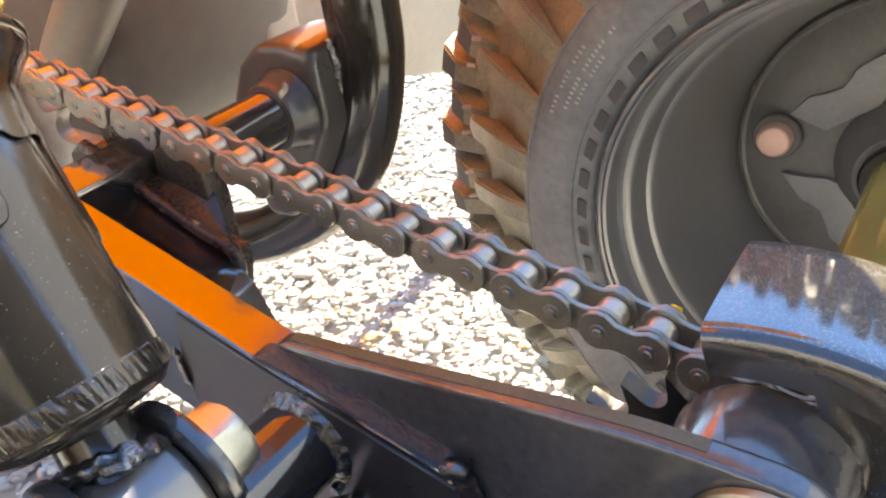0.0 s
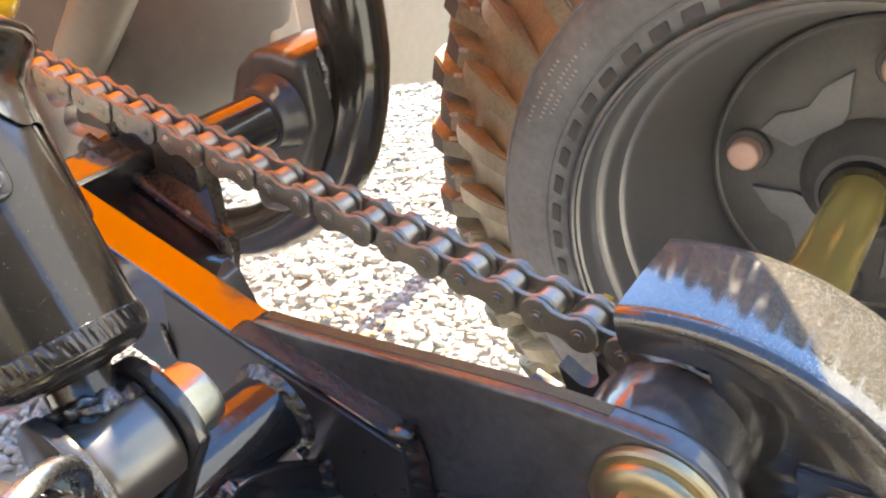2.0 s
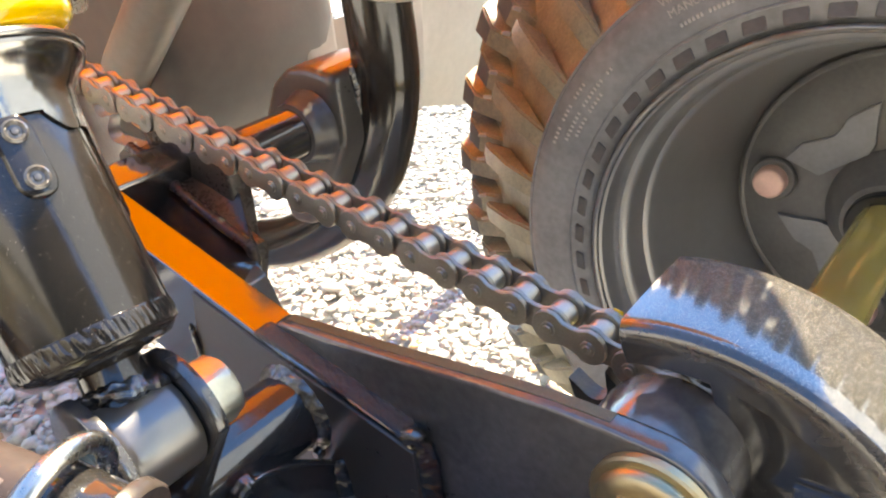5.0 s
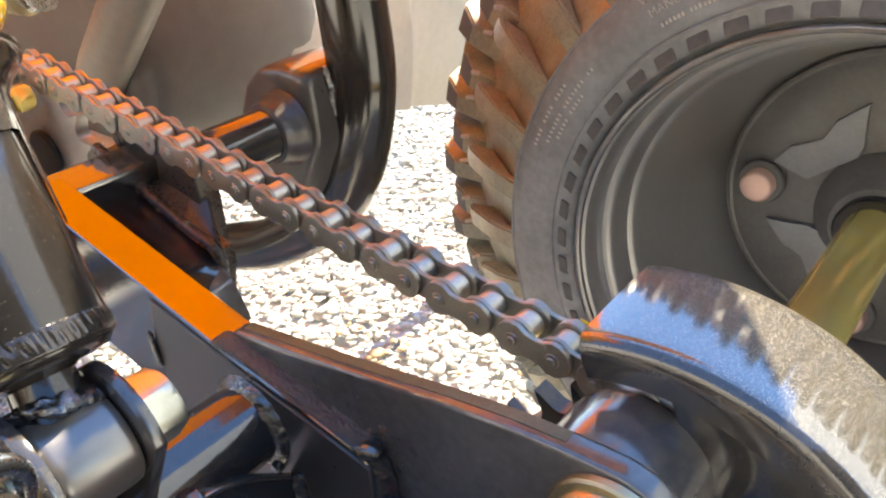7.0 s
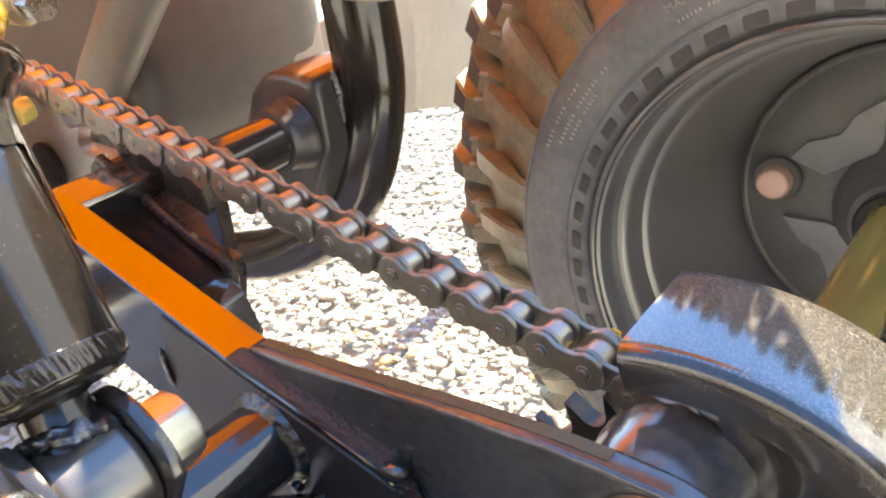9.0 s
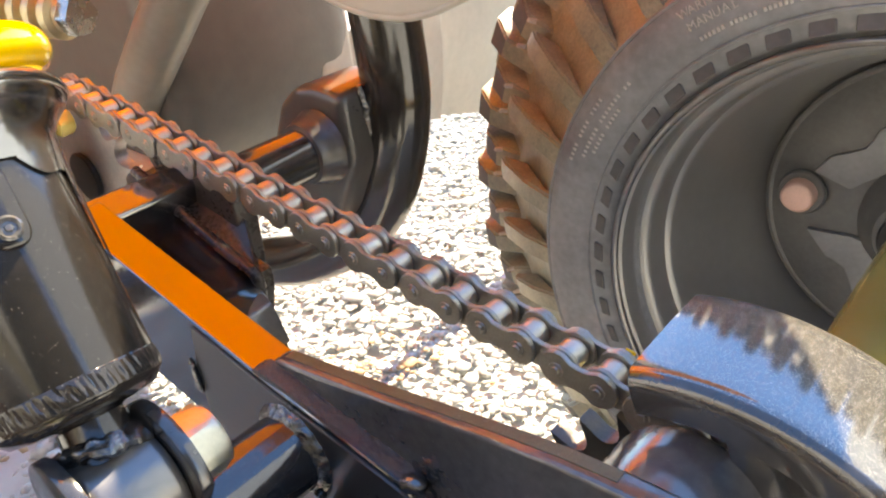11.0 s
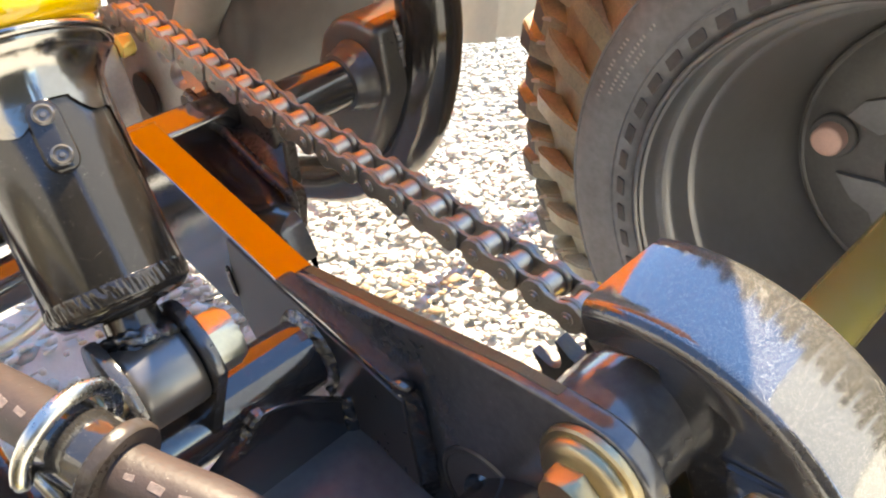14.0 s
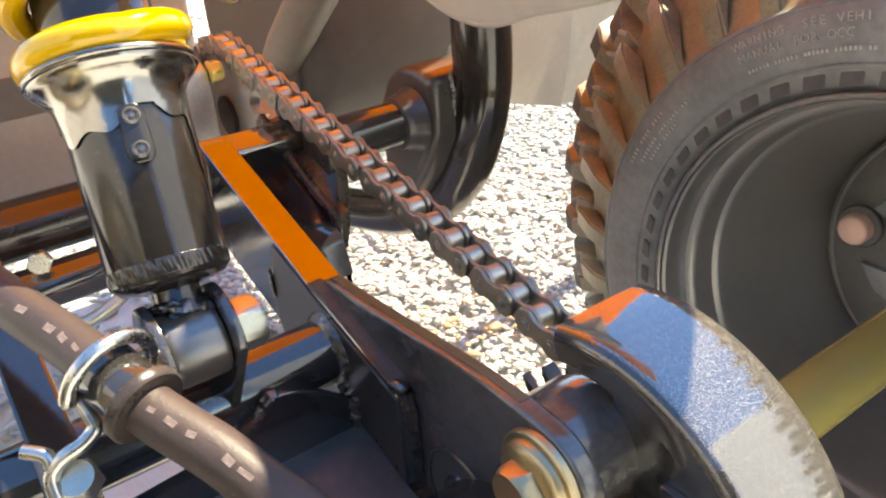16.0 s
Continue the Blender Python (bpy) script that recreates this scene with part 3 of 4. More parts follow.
def gear(cx, cz, teeth, phase, y0, y1, bore, name, face, rim):
    R = PITCH / 2 / math.sin(math.pi / teeth)
    n = teeth * 16
    pts = []
    for k in range(n):
        a = 2 * math.pi * k / n
        off = ((a - phase) / (2 * math.pi / teeth) + 0.5) % 1 - 0.5
        s = abs(off) * PITCH
        rr = 0.0046
        if s < 0.0040:
            r = R - math.sqrt(rr * rr - s * s)
        else:
            r = R - 0.0022 + (s - 0.0040) / (0.00635 - 0.0040) * 0.0068
        pts.append((cx + r * math.cos(a), cz + r * math.sin(a)))
    bm = bmesh.new()
    low = [bm.verts.new((x, y0, z)) for x, z in pts]
    top = [bm.verts.new((x, y1, z)) for x, z in pts]
    il = [bm.verts.new((cx + bore * math.cos(2 * math.pi * k / n), y0, cz + bore * math.sin(2 * math.pi * k / n))) for k in range(n)]
    it = [bm.verts.new((v.co.x, y1, v.co.z)) for v in il]
    edge = []
    for k in range(n):
        j = (k + 1) % n
        bm.faces.new((low[k], low[j], il[j], il[k]))
        bm.faces.new((top[k], top[j], it[j], it[k]))
        f = bm.faces.new((low[k], low[j], top[j], top[k]))
        edge.append(f)
        bm.faces.new((il[k], il[j], it[j], it[k]))
    for f in edge:
        f.material_index = 1
    me = to_mesh(name, bm, face, 30)
    me.materials.append(rim)
    return me


# ---- the chain's way: a closed loop over both sprockets ----
REAR_N, FRONT_N = 30, 20
R1, R2 = PITCH / 2 / math.sin(math.pi / REAR_N), PITCH / 2 / math.sin(math.pi / FRONT_N)
DIR = Vector((-math.cos(SLOPE), 0, math.sin(SLOPE)))
UP = Vector((math.sin(SLOPE), 0, math.cos(SLOPE)))
C1 = Vector((0, 0, AXLE_Z))
gap = (PIN_A - C1).dot(UP)            # height of the upper run over the rear axle
T1 = C1 + UP * gap
C2 = Vector((-0.300, 0, 0))
C2.z = (T1 + DIR * ((C2.x - T1.x) / DIR.x)).z - R2 / UP.z
RUN = (C2 - T1).dot(DIR)
T2 = T1 + DIR * RUN
C2 = T2 - UP * R2


def chain_place(s):
    """Place on the loop, s metres forward of the rear tangent point."""
    if s < 0:
        a = -s / gap
        return C1 + UP * (gap * math.cos(a)) - DIR * (gap * math.sin(a))
    if s <= RUN:
        return T1 + DIR * s
    a = (s - RUN) / R2
    if a < math.pi * 0.96:
        return C2 + UP * (R2 * math.cos(a)) + DIR * (R2 * math.sin(a))
    start = C2 + UP * (R2 * math.cos(math.pi * 0.96)) + DIR * (R2 * math.sin(math.pi * 0.96))
    stop = C1 + UP * (gap * math.cos(math.pi * 1.04)) - DIR * (gap * math.sin(math.pi * 1.04))
    rest = s - RUN - R2 * math.pi * 0.96
    w = min(1.0, rest / (stop - start).length)
    return start.lerp(stop, w)


SA = (PIN_A - T1).dot(DIR)            # of the pin that bounds the last free link


def plate_mesh(name, h, waist, thick):
    pts = []
    r = h / 2
    n = 9
    for side in (1, -1):
        for k in range(n):
            a = radians(-100 + 200 * k / (n - 1))
            pts.append((side * (PITCH / 2 + r * math.cos(a)), side * r * math.sin(a)))
        pts.append((side * PITCH * 0.2, side * waist / 2 * 1.06))
        pts.append((0, side * waist / 2))
        pts.append((-side * PITCH * 0.2, side * waist / 2 * 1.06))
    bm = prism(pts, -thick / 2, thick / 2, "y", 0.00028, 1)
    return to_mesh(name, bm, STEEL_DARK, 30)


def chain():
    t = thing("drive_chain", (-0.15, CH_Y, 0.13), "dark steel roller chain running between two sprockets", "chain")
    outer = plate_mesh("outer_plate", 0.0112, 0.0074, 0.0016)
    inner = plate_mesh("inner_plate", 0.0118, 0.0080, 0.0016)
    roller = to_mesh("roller", lathe([(0.0030, -0.0033), (0.00405, -0.0033), (0.00425, -0.0031), (0.00425, 0.0031), (0.00405, 0.0033), (0.0030, 0.0033)], along_y(0, 0, 0), 24), STEEL_BRIGHT)
    bush = to_mesh("bush_collar", lathe([(0.002, -0.0042), (0.0047, -0.0042), (0.0049, -0.0040), (0.0049, -0.0034), (0.002, -0.0034)], along_y(0, 0, 0), 22), STEEL_BRIGHT)
    pin = to_mesh("pin", lathe([(0, -0.0078), (0.0011, -0.0078), (0.0013, -0.0073), (0.0021, -0.0072), (0.0023, -0.0068), (0.0023, 0.0068), (0.0021, 0.0072), (0.0013, 0.0073), (0, 0.0077)], along_y(0, 0, 0), 14), STEEL_DARK)
    total = 2 * RUN + 0.96 * math.pi * R2 + 1.04 * math.pi * gap
    first = SA - 12 * PITCH
    count = int(total / PITCH) // 2 * 2
    places = [chain_place(first + k * PITCH) for k in range(count)]
    for k, p in enumerate(places):
        q = places[(k + 1) % count]
        mid, d = (p + q) / 2, q - p
        d2 = places[(k + 1) % count] - places[k - 1]
        tilt = Matrix.Rotation(-math.atan2(d.z, d.x), 4, "Y")
        yy = Vector((0, CH_Y, 0))
        part("roller", roller, None, t, m=Matrix.Translation(p + yy) @ tilt)
        part("pin", pin, None, t, m=Matrix.Translation(p + yy) @ tilt)
        if d.length > PITCH * 1.3:
            continue
        if k % 2 == 0:
            for s in (-1, 1):
                part("outer_plate", outer, None, t, m=Matrix.Translation(mid + yy + Vector((0, s * 0.0060, 0))) @ tilt)
        else:
            for s in (-1, 1):
                part("inner_plate", inner, None, t, m=Matrix.Translation(mid + yy + Vector((0, s * 0.0043, 0))) @ tilt)
    mark = places[12] - DIR * (PITCH * 0.10) + UP * 0.0052 + Vector((0, CH_Y + 0.0068, 0))
    part("paint_mark", block((0.0030, 0.0006, 0.0016), Matrix.Translation(mark) @ Matrix.Rotation(SLOPE, 4, "Y"), 0.0002, 1), YELLOW, t, "small yellow paint mark")
    return places


links = chain()
near = [p for p in links if (p - C1).length < gap * 1.002]
ph = math.atan2(near[0].z - C1.z, near[0].x - C1.x) if near else 0
rs = thing("rear_sprocket", (0, CH_Y, AXLE_Z - 0.06), "black rear sprocket with worn bare teeth", "sprocket")
part("toothed_disc", gear(0, AXLE_Z, REAR_N, ph, CH_Y - 0.0030, CH_Y + 0.0030, 0.0136, "toothed_disc", SPROCKET, TOOTH), None, rs)
part("carrier", pipe_ring(along_y(0, CH_Y, AXLE_Z), 0.0136, 0.030, 0.0031, 0.030, 40, 0.001), SPROCKET, rs)
fr = [p for p in links if (p - C2).length < R2 * 1.002]
ph2 = math.atan2(fr[0].z - C2.z, fr[0].x - C2.x) if fr else 0
fs = thing("front_sprocket", (C2.x, CH_Y, C2.z - 0.04), "bare steel front sprocket under the chain", "sprocket")
part("toothed_disc", gear(C2.x, C2.z, FRONT_N, ph2, CH_Y - 0.0030, CH_Y + 0.0030, 0.008, "toothed_disc", CAST, CAST), None, fs)
part("boss", rod(along_y(C2.x, CH_Y, C2.z), 0.012, -0.006, -0.0031, 32), SPROCKET, fs)


# ---- chain guard ----
def chain_guard():
    t = thing("chain_guard", (0.03, 0.006, 0.24), "curved glossy black steel chain guard dusted with specks", "chain guard")
    # the crown leans to the far side: centre and radius of the curve change across the width
    def curve(v, f):
        """A place across (v: 0 near edge, 1 far edge) and along (f: 0 front, 1 end of the bend) the crown, with its direction outward."""
        a = radians((-15 + 5 * v) * (1 - f) + 66 * f)
        c, r = (0.0040 - 0.0045 * v, 0.2290 - 0.0066 * v), 0.0635 + 0.0063 * v
        return c[0] + r * math.sin(a), c[1] + r * math.cos(a), a
    # section: (y, outward) from the near lip over the top to the far lip, then back inside
    sec = [(-0.0138, -0.0105), (-0.0141, -0.0065), (-0.0139, -0.0042)]
    sec += [(-0.0097 - 0.0042 * math.cos(radians(b)), -0.0042 + 0.0042 * math.sin(radians(b))) for b in (12, 25, 38, 51, 64, 77, 90)]
    sec += [(-0.0097 + 0.0329 * u, 0.0009 * u * (1 - u) - 0.0007 * u) for u in (0.12, 0.25, 0.38, 0.5, 0.62, 0.75, 0.88, 1.0)]
    sec += [(0.0247, -0.0013), (0.0252, -0.0023), (0.0252, -0.0046)]
    sec += [(0.0236, -0.0046), (0.0236, -0.0020), (0.006, -0.0013), (-0.0095, -0.0018), (-0.0116, -0.0040), (-0.0122, -0.0105)]
    bm = bmesh.new()
    rings = []
    for i in range(45):
        f, tail = min(1, i / 38), max(0, i - 38) * 0.0065
        ring = []
        for y, o in sec:
            v = min(1, max(0, (y + 0.0105) / 0.0357))
            x, z, a = curve(v, f)
            ring.append(bm.verts.new((x + o * math.sin(a) + tail * math.cos(a), y, z + o * math.cos(a) - tail * math.sin(a))))
        rings.append(ring)
    n = len(sec)
    for a, b in zip(rings, rings[1:]):
        for k in range(n):
            bm.faces.new((a[k], a[(k + 1) % n], b[(k + 1) % n], b[k]))
    bm.faces.new(rings[0][::-1])
    bm.faces.new(rings[-1])
    cover = to_mesh("cover", bm, PAINT_DUSTY)
    cover.materials.append(PAINT_EDGE)
    for p in cover.polygons:
        if p.center.y < -0.0112:
            p.material_index = 1
    part("cover", cover, None, t)
    cx, cz = 0.0040, 0.2290
    side = arc(cx, cz, 0.0575, 4, 66, 12) + [(0.075, 0.215), (0.050, 0.205), (0.030, 0.215), (0.020, 0.245)]
    part("side_plate", prism(side, -0.0124, -0.0108, "y", 0.0005), PAINT_SOFT, t)
    part("mount_tab", prism([(0.030, 0.262), (0.052, 0.262), (0.060, 0.235), (0.034, 0.232)], -0.0150, -0.0126, "y", 0.0006), PAINT, t)
    part("mount_bolt", hexagon(along_y(0.040, -0.0175, 0.2535) @ Matrix.Rotation(math.pi, 4, "X") @ Matrix.Translation((0, 0, -0.0055)), 0.010, 0, 0.005), BRONZE, t, "bronze-tinted hex bolt")


chain_guard()


# ---- swing arm ----
def swing_arm():
    t = thing("swing_arm", (-0.11, -0.034, 0.19), "glossy black welded steel swing arm with lumpy weld beads", "swing arm")
    # the tall bar: its flat top slopes down to the rear
    top = [(-0.2215, 0.2990), (-0.2195, 0.3000), (-0.119, 0.2680), (-0.085, 0.2590), (-0.063, 0.2530), (-0.060, 0.2500)]
    bottom = [(-0.060, 0.185), (-0.10, 0.185), (-0.138, 0.196), (-0.150, 0.232), (-0.2215, 0.252)]
    part("arm_bar", prism(top + bottom, -0.0410, -0.0270, "y", 0.0004, 1), PAINT_BAR, t, angle=9)
    # the end plate that carries the pivot bolt
    c = (0.0060, 0.2590)
    outline = [(-0.1190, 0.2660), (-0.1180, 0.2698), (-0.1140, 0.2712), (-0.092, 0.2726), (-0.070, 0.2744), (-0.050, 0.2763), (-0.036, 0.2776), (-0.018, 0.2788), (-0.004, 0.2787)]
    outline += arc(c[0], c[1], 0.0192, 8, 120, 12)
    outline += [(0.010, 0.230), (0.004, 0.205), (-0.020, 0.180), (-0.070, 0.180), (-0.075, 0.235), (-0.1, 0.258)]
    part("end_plate", prism(outline, -0.0358, -0.0288, "y", 0.0014, 3), PAINT_DEEP, t, "flat glossy black plate with rounded end")
    bm = bmesh.new()
    worn = smooth_path([(x, 0, z) for x, z in outline[2:9]], 6)
    rows = [[bm.verts.new((p.x, -0.0332 + 0.0034 * k, p.z + h)) for k, h in ((0, -0.0002), (0, 0.0002), (1, 0.0002), (1, -0.0002))] for p in worn]
    for a, b in zip(rows, rows[1:]):
        for k in range(4):
            bm.faces.new((a[k], a[(k + 1) % 4], b[(k + 1) % 4], b[k]))
    bm.faces.new(rows[0][::-1])
    bm.faces.new(rows[-1])
    part("worn_edge", bm, PAINT_WORN, t, "dusty worn paint on the plate's top")
    # the sleeve between plate and sprocket
    m = along_y(0.0015, 0, 0.2590)
    part("sleeve", lathe([(0.0, -0.0290), (0.0190, -0.0290), (0.0192, -0.0125), (0.0186, -0.0100), (0.0170, -0.0088), (0.0, -0.0086)], m, 48), PAINT_DEEP, t, "black sleeve behind the end plate")
    part("lower_web", prism([(-0.06, 0.225), (0.012, 0.245), (0.03, 0.245), (0.045, 0.2), (0.03, 0.17), (-0.05, 0.17)], -0.0285, -0.0200, "y", 0.001), PAINT, t)
    # welds
    bm = bmesh.new()
    rows = []
    for i in range(150):
        x = -0.1215 + 0.0615 * i / 149
        base = float(np.interp(x, (-0.119, -0.085, -0.063, -0.060), (0.2683, 0.2593, 0.2533, 0.2515)))
        taper = min(1, (i + 4) / 14, (153 - i) / 10)
        row = []
        for j in range(17):
            v = j / 16
            y = -0.0356 - (0.0056 - 0.0018 * i / 149) * v
            fine = 0.00034 * noise.noise(Vector((x * 1100, y * 1100, 1))) + 0.00030 * noise.noise(Vector((x * 420, y * 420, 5)))
            up = -0.0016 if j == 16 else 0.0010 + 0.0016 * (1 - v) ** 2 + 0.0006 * math.sin(math.pi * v) + fine
            row.append(bm.verts.new((x, y, base + up * taper)))
        rows.append(row)
    for a, b in zip(rows, rows[1:]):
        for k in range(16):
            bm.faces.new((a[k], a[k + 1], b[k + 1], b[k]))
    part("weld_strip", bm, WELD_STRIP, t, "broad stippled weld strip under black paint", angle=60)
    part("weld_band", weld_band([(-0.0580, -0.0388, 0.2525), (-0.0575, -0.0388, 0.240), (-0.0575, -0.0388, 0.222), (-0.0580, -0.0388, 0.207)], (0.75, 0.66, 0), (0.66, -0.75, 0), 0.0080, 0.0007, 2), WELD, t, "broad dark fillet weld")
    part("weld_end", bead([(-0.0622, -0.0400, 0.2536), (-0.0592, -0.0397, 0.2548), (-0.0570, -0.0390, 0.2530)], 0.0026, 5, 0.45), WELD, t)
    # cross bar at the front end, behind the shock
    part("cross_bar", block((0.017, 0.064, 0.034), pose(-0.2295, -0.0110, 0.2795, 0, 17, 0), 0.0022, 3), PAINT, t)
    # rounded web between the arm and the chain guide
    bm = bmesh.new()
    rows = []
    for i in range(21):
        x = -0.226 + 0.060 * i / 20
        crest = 0.3035 - 0.314 * (x + 0.232)
        end = max(0, (i - 16) / 4)
        row = []
        for j in range(15):
            v = min(1, j / 12)
            low = 0.2931 - 0.445 * (x + 0.2459)
            z = low + (crest - 0.0035 - low) * (1 - v) ** 2 - 0.010 * end * end
            row.append(bm.verts.new((x, -0.0268 + 0.0274 * v, z if j < 13 else z - 0.012 * (j - 12))))
        rows.append(row)
    for a, b in zip(rows, rows[1:]):
        for k in range(14):
            bm.faces.new((a[k], a[k + 1], b[k + 1], b[k]))
    bmesh.ops.solidify(bm, geom=bm.faces[:], thickness=0.002)
    part("web_plate", prism([(-0.226, 0.272), (-0.178, 0.262), (-0.168, 0.256), (-0.162, 0.240), (-0.19, 0.236), (-0.226, 0.250)], -0.0268, 0.0004, "y", 0.0015, 2), PAINT_DEEP, t)
    part("inner_web", bm, PAINT, t, "glossy black rounded web beside the arm", angle=50)
    # cross tube that carries the lower shock mount
    m = along_y(-0.1085, 0, 0.2450)
    part("cross_tube", pipe_ring(m, 0.009, 0.0130, -0.190, -0.0400, 48, 0.0005), PAINT_SOFT, t, "glossy black cross tube")
    def ring_at(a, rad, y):
        return Vector((-0.1085 + rad * math.sin(a), y, 0.2450 + rad * math.cos(a)))
    turn = lambda f: radians(-70 + 230 * f)
    radial = lambda f: ring_at(turn(f), 1, 0) - ring_at(turn(f), 0, 0)
    slant = Vector((0, 1, 0))
    part("weld_band", weld_band([ring_at(turn(k / 12), 0.0142, -0.0432) for k in range(13)], lambda f: (radial(f) + slant).normalized(), lambda f: (radial(f) - slant).normalized(), 0.0062, 0.0004, 9), WELD, t, "shiny uneven weld round the tube")
    # gusset with a curved top edge
    g = [(-0.0780, 0.2440), (-0.0740, 0.2475), (-0.0690, 0.2470), (-0.0620, 0.2445), (-0.0540, 0.2400), (-0.0470, 0.2345), (-0.0405, 0.2295), (-0.0405, 0.150), (-0.1340, 0.150), (-0.1340, 0.2300), (-0.1000, 0.2330)]
    part("gusset", prism(g, -0.0965, -0.0915, "x", 0.0010, 2), PAINT, t, "pressed black gusset with curved edge")
    # thin glossy rod added so the curved edge shows a highlight
    part("gusset_edge", sweep(smooth_path([(-0.0917, y, z + 0.0002) for y, z in g[1:7]], 6), 0.0008, 10), PAINT, t, "thin glossy black rod for the highlight along the gusset's edge")
    part("weld_bead", bead([(-0.0945, -0.0840, 0.2360), (-0.0940, -0.0790, 0.2412), (-0.0930, -0.0745, 0.2465), (-0.0930, -0.0700, 0.2475)], 0.0025, 11, 0.6), WELD, t)
    part("weld_band", weld_band([(-0.0915, -0.0430, 0.2330), (-0.0905, -0.0428, 0.2250), (-0.0905, -0.0428, 0.2100)], (0.6, 0.8, 0), (0.8, -0.6, 0), 0.0060, 0.0010, 13), WELD, t)
    part("weld_dab", bead([(-0.1010, -0.0430, 0.2325), (-0.0980, -0.0428, 0.2318)], 0.0022, 14, 0.4), WELD, t)
    part("axle_carrier", lathe([(0.020, -0.1440), (0.0440, -0.1440), (0.0450, -0.1425), (0.0450, -0.0375), (0.0440, -0.0360), (0.020, -0.0360)], along_y(0, 0, AXLE_Z), 64), PAINT_SOFT, t, "round black axle carrier between the arms")
    low = [(-0.0920, 0.2190), (-0.0780, 0.2180), (-0.0620, 0.2120), (-0.0350, 0.2090), (-0.0300, 0.165), (-0.0900, 0.155), (-0.0960, 0.2130)]
    part("lower_shell", prism(low, -0.1340, -0.0412, "y", 0.0016, 2), PAINT_MATT, t, "curved black sheet between the arms")
    part("near_arm_bar", prism(top + bottom, 2 * MID_Y + 0.0270, 2 * MID_Y + 0.0410, "y", 0.0012, 2), PAINT_SOFT, t, angle=9)
    stiff = [(-0.1555, 0.2580), (-0.1540, 0.2600), (-0.1500, 0.2755), (-0.1190, 0.2658), (-0.0850, 0.2568), (-0.0590, 0.2498), (-0.0590, 0.2000), (-0.1100, 0.2000), (-0.1500, 0.2200), (-0.1560, 0.2350)]
    part("stiffener_plate", prism(stiff, -0.0417, -0.0400, "y", 0.0003, 1), PAINT_BRACKET, t, "black stiffener plate under the bar")
    part("tack_weld", bead([(-0.1552, -0.0424, 0.2480), (-0.1550, -0.0426, 0.2620)], 0.0011, 31, 0.4), WELD, t)
    hole = along_y(-0.0330, -0.0358, 0.2205) @ Matrix.Rotation(math.pi, 4, "X")
    part("bore_rim", lathe([(0.0172, 0.0002), (0.0175, 0.0008), (0.0186, 0.0009), (0.0194, 0.0002)], hole, 48), PAINT_BRACKET, t, "shiny rim of a round bore")
    # solid dark disc in place of the hole's shaded depth
    part("bore", rod(hole, 0.0174, -0.002, 0.0003, 48, 0.0001), RUBBER_DARK, t, "dark disc standing for the shaded inside of a round bore")
    part("bore_bush", lathe([(0.006, 0.0002), (0.0062, 0.0016), (0.0120, 0.0016), (0.0128, 0.0003)], hole @ Matrix.Translation((0.003, -0.002, 0)), 40), PAINT_SOFT, t)
    # pivot bolt with flange
    mb = along_y(0.0080, -0.0358, 0.2620) @ Matrix.Rotation(math.pi, 4, "X")
    part("washer", pipe_ring(mb, 0.006, 0.0150, 0, 0.0030, 48, 0.0006), BRONZE, t, "bronze-tinted flanged washer")
    part("bolt_flange", lathe([(0.0128, 0.003), (0.0128, 0.0042), (0.0118, 0.0056), (0.0092, 0.0066), (0, 0.0066)], mb, 44), BRONZE, t)
    part("bolt_head", hexagon(mb @ Matrix.Rotation(radians(12), 4, "Z"), 0.0145, 0.0064, 0.0125, 0.0012), BRONZE, t, "bronze-tinted hex bolt head")


swing_arm()


# ---- lower shock mount and shock ----
EYE_C = Vector((-0.0880, -0.0957, 0.2835))
SHOCK = Vector((-0.490, 0.082, 0.868)).normalized()
RB = 0.0184              # radius of the shock's body


def shock_mount():
    t = thing("shock_mount", (EYE_C.x, EYE_C.y, 0.24), "pair of black steel tabs welded to the cross tube", "bracket")
    for y0 in (EYE_C.y + 0.0092, EYE_C.y - 0.0126):
        prof = [(EYE_C.x + 0.0165 * math.sin(radians(a)), EYE_C.z + 0.0165 * math.cos(radians(a))) for a in range(-95, 96, 12)]
        prof = prof + [(-0.0965, 0.247), (-0.1180, 0.252)]
        part("mount_tab", prism(prof, y0, y0 + 0.0034, "y", 0.0008, 2), PAINT_EDGE, t)
    m = along_y(EYE_C.x, 0, EYE_C.z)
    part("bolt_shank", rod(m, 0.0048, EYE_C.y - 0.0220, EYE_C.y + 0.0190, 24), BRONZE, t)
    part("hex_nut", hexagon(along_y(EYE_C.x, EYE_C.y + 0.0127, EYE_C.z, 8), 0.0158, 0, 0.0100, 0.0014), ZINC_PALE, t, "pale yellow zinc hex nut")
    for k in range(5):
        part("thread_ridge", lathe([(0.0046, -0.0005), (0.0053, 0), (0.0046, 0.0005)], along_y(EYE_C.x, EYE_C.y - 0.0152 - 0.0013 * k, EYE_C.z), 20), BRONZE, t)


shock_mount()


